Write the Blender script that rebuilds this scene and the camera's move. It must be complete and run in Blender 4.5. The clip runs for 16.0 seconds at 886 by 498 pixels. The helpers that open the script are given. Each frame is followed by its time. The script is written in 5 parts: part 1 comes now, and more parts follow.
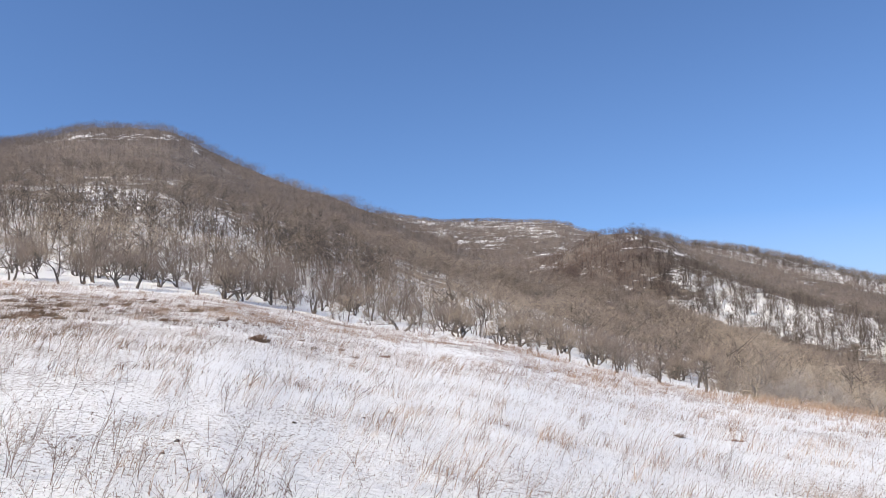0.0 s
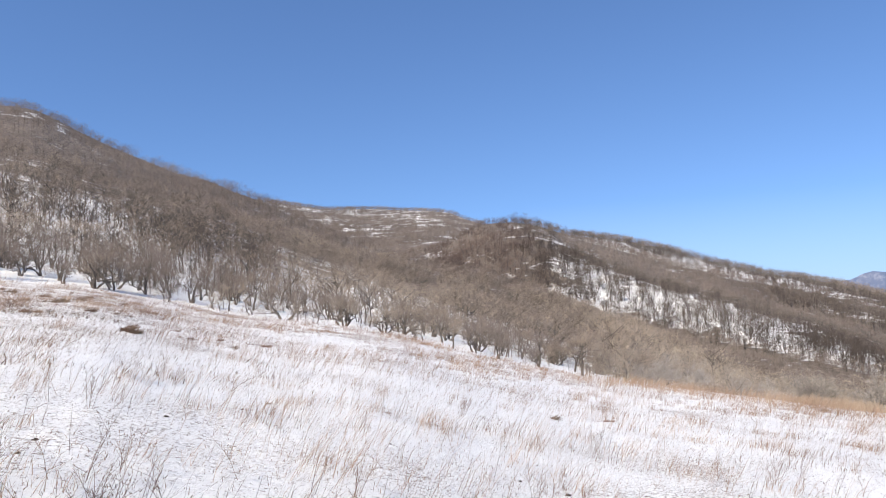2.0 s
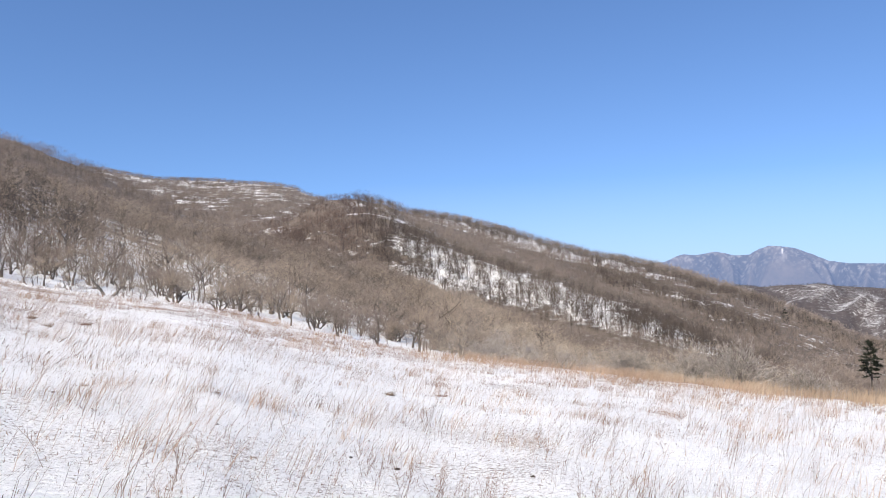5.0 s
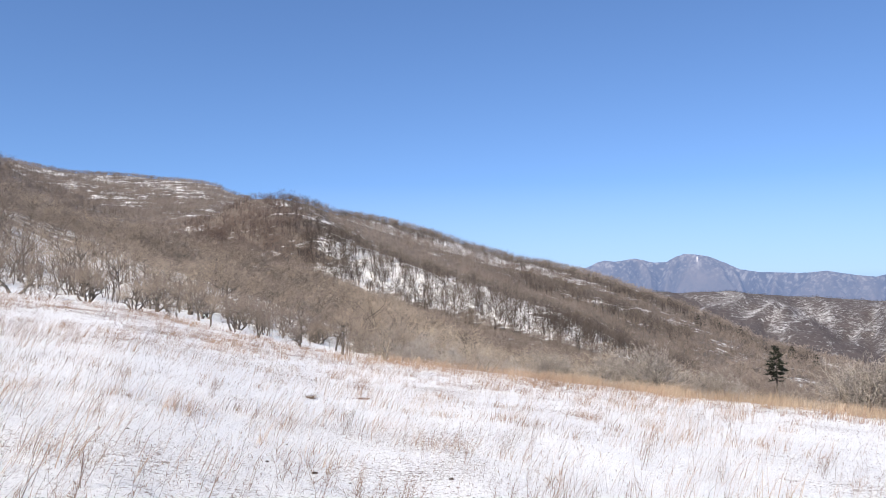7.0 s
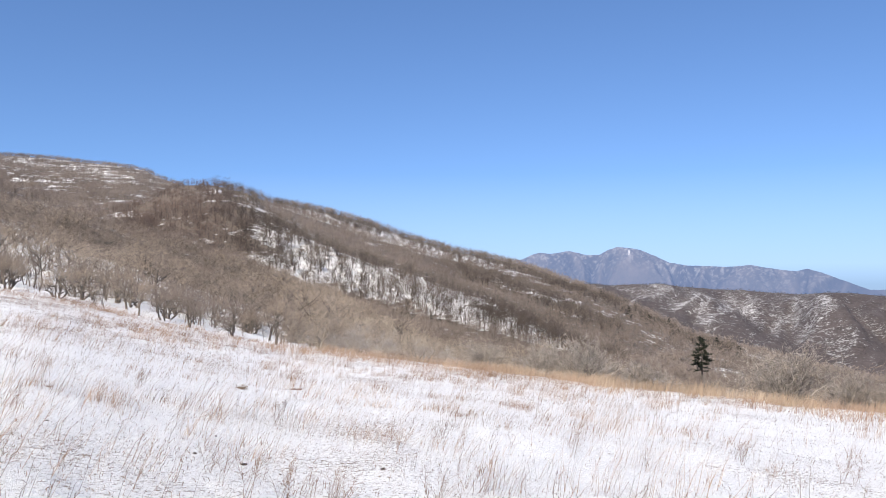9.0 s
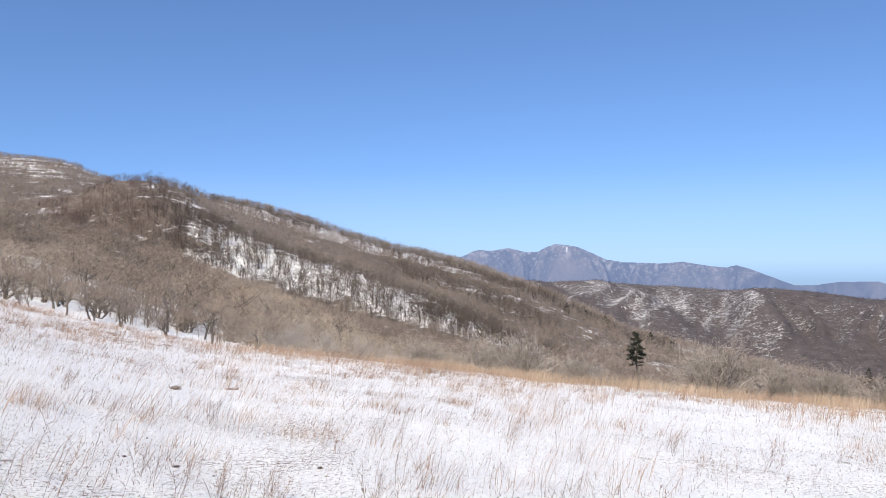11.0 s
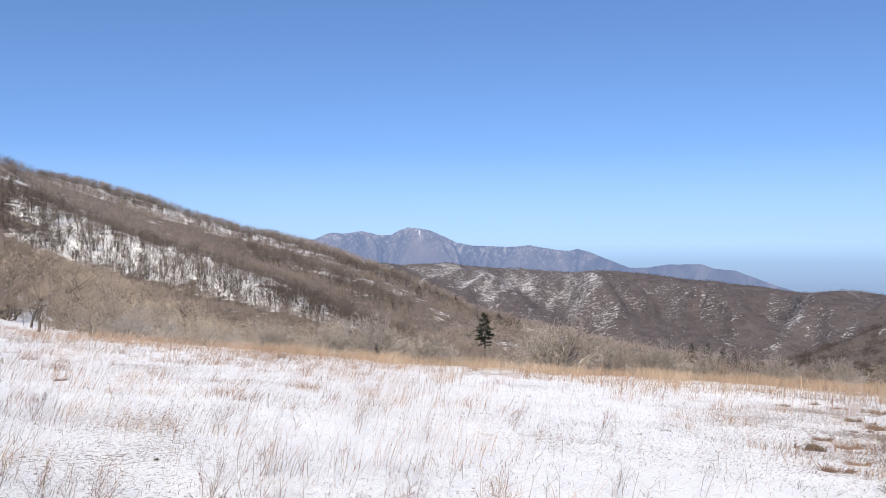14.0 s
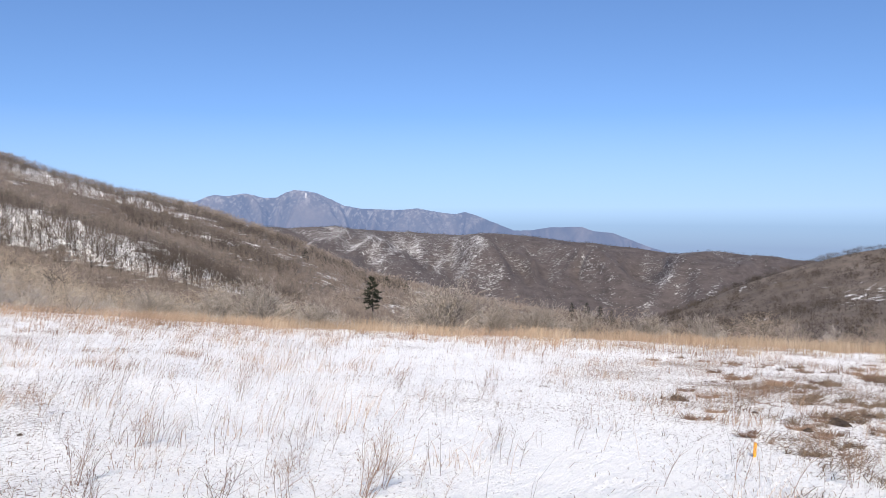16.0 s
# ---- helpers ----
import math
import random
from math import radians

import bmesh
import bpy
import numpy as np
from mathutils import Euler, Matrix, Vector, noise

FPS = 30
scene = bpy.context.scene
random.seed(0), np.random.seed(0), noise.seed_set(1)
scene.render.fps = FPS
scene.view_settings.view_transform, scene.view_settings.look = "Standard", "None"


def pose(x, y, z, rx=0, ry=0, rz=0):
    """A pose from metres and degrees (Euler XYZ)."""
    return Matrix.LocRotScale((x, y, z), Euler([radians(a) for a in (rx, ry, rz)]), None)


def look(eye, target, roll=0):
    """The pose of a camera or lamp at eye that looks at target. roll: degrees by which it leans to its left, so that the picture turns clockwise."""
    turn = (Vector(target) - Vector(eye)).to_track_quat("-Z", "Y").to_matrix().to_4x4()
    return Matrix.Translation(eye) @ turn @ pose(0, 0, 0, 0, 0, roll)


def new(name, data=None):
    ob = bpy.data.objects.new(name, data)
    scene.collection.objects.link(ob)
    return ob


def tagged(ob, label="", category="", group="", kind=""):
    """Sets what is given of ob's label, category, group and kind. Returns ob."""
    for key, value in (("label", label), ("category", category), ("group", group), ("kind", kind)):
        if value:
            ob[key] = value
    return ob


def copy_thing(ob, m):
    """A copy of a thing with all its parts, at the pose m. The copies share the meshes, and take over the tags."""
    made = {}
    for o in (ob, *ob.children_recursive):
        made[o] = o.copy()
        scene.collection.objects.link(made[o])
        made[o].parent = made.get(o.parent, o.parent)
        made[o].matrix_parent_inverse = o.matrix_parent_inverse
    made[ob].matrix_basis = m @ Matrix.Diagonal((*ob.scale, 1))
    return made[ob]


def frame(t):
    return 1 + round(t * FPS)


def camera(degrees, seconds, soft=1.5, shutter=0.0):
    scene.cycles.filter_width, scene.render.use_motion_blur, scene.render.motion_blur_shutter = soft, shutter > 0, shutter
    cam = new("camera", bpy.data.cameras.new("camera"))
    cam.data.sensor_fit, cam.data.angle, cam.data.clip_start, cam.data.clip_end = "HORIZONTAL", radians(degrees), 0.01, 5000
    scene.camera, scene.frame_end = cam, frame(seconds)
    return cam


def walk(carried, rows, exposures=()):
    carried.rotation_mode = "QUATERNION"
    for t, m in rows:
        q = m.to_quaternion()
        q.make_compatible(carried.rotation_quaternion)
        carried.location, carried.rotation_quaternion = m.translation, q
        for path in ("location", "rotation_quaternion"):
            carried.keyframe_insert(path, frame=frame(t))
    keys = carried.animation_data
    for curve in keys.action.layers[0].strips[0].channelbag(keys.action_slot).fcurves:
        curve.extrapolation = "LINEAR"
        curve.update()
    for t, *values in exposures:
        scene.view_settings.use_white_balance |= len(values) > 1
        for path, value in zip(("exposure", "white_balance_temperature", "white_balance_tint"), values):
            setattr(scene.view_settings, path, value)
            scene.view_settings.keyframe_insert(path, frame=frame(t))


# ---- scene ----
# Winter hillside: a snowy meadow, bare oak scrub, wooded ridges, far mountains.
# Azimuths are in degrees clockwise from the first view; the eye is 1.6 m above the snow.
cam = camera(60.5, 16.0, soft=0.95)
EYE = 1.6
REACH = 0.38   # the camera is held this far in front of the body's axis
PATH = [
    (0.0, 0.00, 5.61, 1.40),
    (0.5, -1.97, 5.77, 1.30),
    (1.0, -4.42, 5.38, 1.45),
    (1.5, -6.09, 4.71, 2.06),
    (2.0, -8.58, 4.47, 1.88),
    (2.5, -10.61, 4.41, 1.63),
    (3.0, -14.08, 4.36, 1.72),
    (3.5, -16.13, 3.50, 1.83),
    (4.0, -17.86, 2.86, 1.43),
    (4.2, -18.57, 2.79, 1.34),
    (6.3, -23.47, 2.02, 1.05),
    (6.5, -24.24, 2.17, 0.83),
    (7.0, -26.12, 2.54, 0.55),
    (7.5, -27.81, 2.38, 0.24),
    (8.0, -29.56, 2.01, 0.25),
    (8.5, -30.52, 1.76, 0.18),
    (8.7, -30.67, 1.75, 0.10),
    (10.8, -34.52, 1.86, 0.06),
    (11.0, -35.38, 1.58, 0.12),
    (11.5, -37.12, 1.22, -0.35),
    (12.0, -38.37, 0.07, 0.16),
    (12.5, -40.21, 0.33, 0.17),
    (13.0, -42.62, 0.26, -0.08),
    (13.5, -44.51, 0.12, -0.08),
    (14.0, -46.41, 0.28, -0.00),
    (14.5, -48.50, 0.09, -0.02),
    (15.0, -50.12, -0.51, 0.02),
    (15.5, -52.11, -1.45, 0.20),
    (16.0, -54.85, -2.50, -0.00),
]

walk(cam, [(t, pose(-REACH * math.sin(radians(yaw)), REACH * math.cos(radians(yaw)), EYE, 90 + pitch, roll, yaw))
           for t, yaw, pitch, roll in PATH], exposures=[(0.0, 0.16), (1.5, 0.27), (4.0, 0.29), (8.0, 0.25), (12.0, 0.23), (16.0, 0.20)])

# ---- light ----
SUN_AZ, SUN_EL = 236.0, 42.0
world = bpy.data.worlds.new("winter_sky")
scene.world = world
world.use_nodes = True
wn = world.node_tree.nodes
sky = wn.new("ShaderNodeTexSky")
sky.sky_type = "NISHITA"
sky.sun_disc = False
sky.sun_elevation = radians(SUN_EL)
sky.sun_rotation = radians(SUN_AZ)
sky.altitude = 1500
sky.air_density = 1.0
sky.dust_density = 0.0
sky.ozone_density = 2.0
wn["Background"].inputs["Strength"].default_value = 0.165
clear_air = wn.new("ShaderNodeMix")   # very clear, dry winter air
clear_air.data_type, clear_air.blend_type = "RGBA", "MULTIPLY"
clear_air.inputs[0].default_value = 1.0
clear_air.inputs[7].default_value = (0.59, 0.755, 0.995, 1)
even_air = wn.new("ShaderNodeGamma")   # little haze low down
even_air.inputs["Gamma"].default_value = 0.9
facing = wn.new("ShaderNodeTexCoord")   # a high place: the sky's rim lies below the eye
lifted, unit = wn.new("ShaderNodeVectorMath"), wn.new("ShaderNodeVectorMath")
lifted.operation, unit.operation = "ADD", "NORMALIZE"
lifted.inputs[1].default_value = (0, 0, 0.07)
world.node_tree.links.new(facing.outputs["Generated"], lifted.inputs[0])
world.node_tree.links.new(lifted.outputs[0], unit.inputs[0])
world.node_tree.links.new(unit.outputs[0], sky.inputs["Vector"])
world.node_tree.links.new(sky.outputs["Color"], even_air.inputs["Color"])
world.node_tree.links.new(even_air.outputs["Color"], clear_air.inputs[6])
world.node_tree.links.new(clear_air.outputs[2], wn["Background"].inputs["Color"])
sun = new("sun", bpy.data.lights.new("sun", "SUN"))
sun.data.energy = 5.7
sun.data.angle = radians(0.53)
sun.data.color = (1.0, 0.90, 0.75)
sun.matrix_world = look((0, 0, 0), (-math.sin(radians(SUN_AZ)) * math.cos(radians(SUN_EL)),
                                    -math.cos(radians(SUN_AZ)) * math.cos(radians(SUN_EL)), -math.sin(radians(SUN_EL))))

# ---- materials ----


def material(name, rough=0.8):
    m = bpy.data.materials.new(name)
    m.use_nodes = True
    b = m.node_tree.nodes["Principled BSDF"]
    b.inputs["Roughness"].default_value = rough
    b.inputs["Specular IOR Level"].default_value = 0.2
    return m, m.node_tree.nodes, m.node_tree.links, b


def node(nodes, kind, **values):
    n = nodes.new("ShaderNode" + kind)
    for key, value in values.items():
        n.inputs[key.replace("_", " ")].default_value = value
    return n


def noise_of(nodes, links, scale, detail=4.0, stretch=None, rough=0.55):
    co = nodes.new("ShaderNodeTexCoord")
    n = node(nodes, "TexNoise", Scale=scale, Detail=detail, Roughness=rough)
    if stretch:
        mp = node(nodes, "Mapping", Scale=stretch)
        links.new(co.outputs["Object"], mp.inputs["Vector"])
        links.new(mp.outputs["Vector"], n.inputs["Vector"])
    else:
        links.new(co.outputs["Object"], n.inputs["Vector"])
    return n.outputs["Fac"]


def ramp(nodes, links, source, stops):
    r = nodes.new("ShaderNodeValToRGB")
    els = r.color_ramp.elements
    while len(els) < len(stops):
        els.new(0.5)
    for e, (p, c) in zip(els, stops):
        e.position = p
        e.color = (*c, 1) if len(c) == 3 else c
    links.new(source, r.inputs["Fac"])
    return r.outputs["Color"]


def level(nodes, links, source, lo, hi, out0=0.0, out1=1.0):
    m = node(nodes, "MapRange")
    for key, value in (("From Min", lo), ("From Max", hi), ("To Min", out0), ("To Max", out1)):
        m.inputs[key].default_value = value
    links.new(source, m.inputs["Value"])
    return m.outputs["Result"]


def blend(nodes, links, fac, a, b):
    m = nodes.new("ShaderNodeMix")
    m.data_type = "RGBA"
    for key, value in ((0, fac), (6, a), (7, b)):
        if isinstance(value, (tuple, list)):
            m.inputs[key].default_value = (*value, 1)
        elif isinstance(value, float):
            m.inputs[key].default_value = value
        else:
            links.new(value, m.inputs[key])
    return m.outputs[2]


def calc(nodes, links, how, a, b):
    m = nodes.new("ShaderNodeMath")
    m.operation = how
    for i, v in enumerate((a, b)):
        if isinstance(v, float):
            m.inputs[i].default_value = v
        else:
            links.new(v, m.inputs[i])
    return m.outputs[0]


def ground_material():
    """Snow over dry grass and leaf litter. The attribute 'cover' says how much of the ground the snow hides."""
    m, n, l, b = material("snowy_ground", 0.75)
    at = n.new("ShaderNodeAttribute")
    at.attribute_name = "cover"
    fine = noise_of(n, l, 19.0, 6.0, (0.8, 1.2, 0.6), 0.78)
    broad = noise_of(n, l, 0.35, 5.0)
    grit = noise_of(n, l, 45.0, 3.0)
    wide = noise_of(n, l, 0.035, 7.0, (1.0, 1.0, 2.5), 0.76)
    away = n.new("ShaderNodeAttribute")
    away.attribute_name = "away"
    close = calc(n, l, "ADD", calc(n, l, "MULTIPLY", fine, 0.8), calc(n, l, "MULTIPLY", broad, 0.2))
    medium = noise_of(n, l, 0.11, 5.0, (1.0, 1.0, 2.0), 0.7)
    coarse = n.new("ShaderNodeMix")   # small flecks on the far slopes
    l.new(level(n, l, away.outputs["Fac"], 1.0, 2.0, 0.0, 0.6), coarse.inputs[0])
    l.new(wide, coarse.inputs[2])
    l.new(medium, coarse.inputs[3])
    open_hill = calc(n, l, "ADD", calc(n, l, "MULTIPLY", broad, 0.36), calc(n, l, "MULTIPLY", coarse.outputs[0], 0.64))
    mixer = n.new("ShaderNodeMix")
    l.new(away.outputs["Fac"], mixer.inputs[0])
    l.new(close, mixer.inputs[2])
    l.new(open_hill, mixer.inputs[3])
    mix1 = mixer.outputs[0]
    # bare where the noise rises over the cover
    # thin and patchy on the far slopes
    over = calc(n, l, "MULTIPLY", calc(n, l, "SUBTRACT", mix1, at.outputs["Fac"]), level(n, l, away.outputs["Fac"], 1.0, 2.0, 1.0, 0.42))
    bare = level(n, l, over, -0.03, 0.05)
    litter = ramp(n, l, grit, [(0.3, (0.07, 0.048, 0.036)), (0.5, (0.19, 0.13, 0.095)), (0.7, (0.36, 0.255, 0.18))])
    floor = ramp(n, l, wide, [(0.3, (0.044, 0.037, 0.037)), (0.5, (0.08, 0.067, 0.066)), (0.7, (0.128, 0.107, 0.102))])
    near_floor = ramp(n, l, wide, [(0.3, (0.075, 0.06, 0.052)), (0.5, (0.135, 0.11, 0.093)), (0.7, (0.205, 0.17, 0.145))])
    # far floor darker and bluer, with the haze of distance in its colour
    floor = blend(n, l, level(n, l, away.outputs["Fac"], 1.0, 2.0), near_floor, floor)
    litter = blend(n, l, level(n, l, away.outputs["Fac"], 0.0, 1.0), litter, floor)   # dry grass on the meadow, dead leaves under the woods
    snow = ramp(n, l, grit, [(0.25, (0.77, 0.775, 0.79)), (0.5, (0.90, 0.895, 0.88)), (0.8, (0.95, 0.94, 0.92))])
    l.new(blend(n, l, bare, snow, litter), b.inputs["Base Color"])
    l.new(level(n, l, bare, 0.0, 1.0, 0.55, 0.95), b.inputs["Roughness"])
    bump = node(n, "Bump", Strength=0.8, Distance=0.08)
    ripple = noise_of(n, l, 5.5, 3.0, (0.5, 1.6, 1.0), 0.6)
    l.new(calc(n, l, "ADD", ripple, calc(n, l, "MULTIPLY", fine, 0.5)), bump.inputs["Height"])
    l.new(bump.outputs["Normal"], b.inputs["Normal"])
    return m


def bark_material(name, dark, pale, scale=9.0):
    m, n, l, b = material(name, 0.9)
    grain = noise_of(n, l, scale, 5.0, (1.0, 1.0, 0.25), 0.65)
    oi = n.new("ShaderNodeObjectInfo")
    base = ramp(n, l, grain, [(0.3, dark), (0.62, pale), (0.8, tuple(c * 1.25 for c in pale))])
    tone = level(n, l, oi.outputs["Random"], 0.0, 1.0, 0.75, 1.25)
    hsv = node(n, "HueSaturation")
    l.new(tone, hsv.inputs["Value"])
    l.new(base, hsv.inputs["Color"])
    l.new(hsv.outputs["Color"], b.inputs["Base Color"])
    bump = node(n, "Bump", Strength=0.5, Distance=0.02)
    l.new(grain, bump.inputs["Height"])
    l.new(bump.outputs["Normal"], b.inputs["Normal"])
    return m


def twig_material(name, stops, patch=0.03, each=0.3, through_light=0.3):
    """Fine twigs or blades: each strand with its own tone, and whole patches tinted alike. Thin enough to glow a little against the light."""
    m, n, l, b = material(name, 0.9)
    geo = n.new("ShaderNodeNewGeometry")
    geo_patch = node(n, "TexNoise", Scale=patch, Detail=4.0)
    l.new(geo.outputs["Position"], geo_patch.inputs["Vector"])
    both = calc(n, l, "ADD", calc(n, l, "MULTIPLY", geo.outputs["Random Per Island"], each),
                calc(n, l, "MULTIPLY", level(n, l, geo_patch.outputs["Fac"], 0.3, 0.7), 1.0 - each))
    tint = ramp(n, l, both, stops)
    l.new(tint, b.inputs["Base Color"])
    thin, mix = n.new("ShaderNodeBsdfTranslucent"), n.new("ShaderNodeMixShader")
    l.new(tint, thin.inputs["Color"])
    mix.inputs[0].default_value = through_light
    l.new(b.outputs[0], mix.inputs[1])
    l.new(thin.outputs[0], mix.inputs[2])
    l.new(mix.outputs[0], n["Material Output"].inputs["Surface"])
    return m


M_GROUND = ground_material()
M_BARK = bark_material("oak_bark", (0.045, 0.038, 0.034), (0.18, 0.152, 0.13))
M_DARK_BARK = bark_material("dark_bark", (0.028, 0.023, 0.02), (0.09, 0.074, 0.063))
M_PALE_BARK = bark_material("pale_bark", (0.23, 0.20, 0.17), (0.54, 0.485, 0.42))
M_TAN_BARK = bark_material("tan_bark", (0.11, 0.092, 0.078), (0.32, 0.28, 0.236))
M_TWIG = twig_material("scrub_twigs", [(0.1, (0.19, 0.15, 0.122)), (0.45, (0.352, 0.286, 0.228)),
                                       (0.7, (0.47, 0.385, 0.302)), (0.95, (0.575, 0.48, 0.385))])
M_TWIG_TAN = twig_material("tan_brush", [(0.1, (0.25, 0.20, 0.155)), (0.45, (0.44, 0.36, 0.275)), (0.7, (0.55, 0.46, 0.355)), (0.95, (0.65, 0.56, 0.445))], 0.05, 0.3, 0.4)
M_TWIG_FAR = twig_material("hill_twigs", [(0.1, (0.158, 0.127, 0.108)), (0.45, (0.268, 0.22, 0.187)),
                                          (0.75, (0.346, 0.288, 0.243)), (0.95, (0.425, 0.362, 0.31))], 0.012)
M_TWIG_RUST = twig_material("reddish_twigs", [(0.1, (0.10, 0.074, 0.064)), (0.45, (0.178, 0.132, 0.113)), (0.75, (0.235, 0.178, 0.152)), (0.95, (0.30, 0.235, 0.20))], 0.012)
M_TWIG_PALE = twig_material("pale_twigs", [(0.1, (0.18, 0.148, 0.124)), (0.45, (0.32, 0.265, 0.22)), (0.95, (0.49, 0.42, 0.355))], 0.06)
M_TWIG_SILVER = twig_material("silvery_twigs", [(0.1, (0.22, 0.19, 0.17)), (0.5, (0.38, 0.335, 0.30)), (0.95, (0.56, 0.505, 0.46))], 0.1)
M_TWIG_BELT = twig_material("bare_crowns", [(0.1, (0.09, 0.073, 0.062)), (0.5, (0.165, 0.135, 0.114)), (0.95, (0.25, 0.21, 0.178))], 0.02)
# brush of the facing hill: brown, darkened to carry the hill's shade
M_TWIG_SHADED = twig_material("dark_brush", [(0.1, (0.042, 0.035, 0.032)), (0.5, (0.08, 0.065, 0.055)), (0.95, (0.14, 0.11, 0.08))], 0.03)
# far twigs: the bluish haze of distance is mixed into their colour
M_TWIG_HAZED = twig_material("distant_twigs", [(0.1, (0.052, 0.044, 0.047)), (0.5, (0.084, 0.071, 0.075)), (0.95, (0.14, 0.116, 0.116))], 0.004)
M_GRASS = twig_material("dry_grass", [(0.05, (0.15, 0.097, 0.068)), (0.35, (0.30, 0.20, 0.143)),
                                      (0.65, (0.42, 0.295, 0.213)), (0.95, (0.55, 0.42, 0.31))], 0.5)
M_GOLD = twig_material("golden_grass", [(0.05, (0.25, 0.18, 0.125)), (0.4, (0.41, 0.31, 0.22)),
                                        (0.7, (0.51, 0.40, 0.295)), (0.95, (0.63, 0.52, 0.41))], 0.25)
M_WEED = twig_material("dry_weed", [(0.05, (0.10, 0.068, 0.052)), (0.5, (0.25, 0.165, 0.12)), (0.95, (0.43, 0.30, 0.215))], 0.8)
M_STALK = twig_material("grey_stalks", [(0.05, (0.085, 0.067, 0.058)), (0.5, (0.18, 0.14, 0.117)), (0.95, (0.34, 0.26, 0.21))], 0.8)
M_NEEDLE = twig_material("pine_needles", [(0.1, (0.014, 0.018, 0.013)), (0.6, (0.03, 0.037, 0.027)), (0.95, (0.06, 0.066, 0.045))], 0.3)

# ---- the lie of the land ----


def vnoise(x, y, seed=0):
    """Smooth value noise from 0 to 1 on arrays."""
    xi, yi = np.floor(x).astype(np.int64), np.floor(y).astype(np.int64)
    xf, yf = x - xi, y - yi
    xf, yf = xf * xf * (3 - 2 * xf), yf * yf * (3 - 2 * yf)

    def h(i, j):
        k = (i * 374761393 + j * 668265263 + seed * 1442695041) & 0xFFFFFFFF
        k = ((k ^ (k >> 13)) * 1274126177) & 0xFFFFFFFF
        return ((k ^ (k >> 16)) & 0xFFFF) / 65535.0
    return (h(xi, yi) * (1 - xf) + h(xi + 1, yi) * xf) * (1 - yf) + (h(xi, yi + 1) * (1 - xf) + h(xi + 1, yi + 1) * xf) * yf


def fbm(x, y, seed=0, octaves=4):
    total, amp, out = 0.0, 1.0, 0.0
    for o in range(octaves):
        out = out + amp * vnoise(x * 2 ** o, y * 2 ** o, seed + o)
        total += amp
        amp *= 0.5
    return out / total


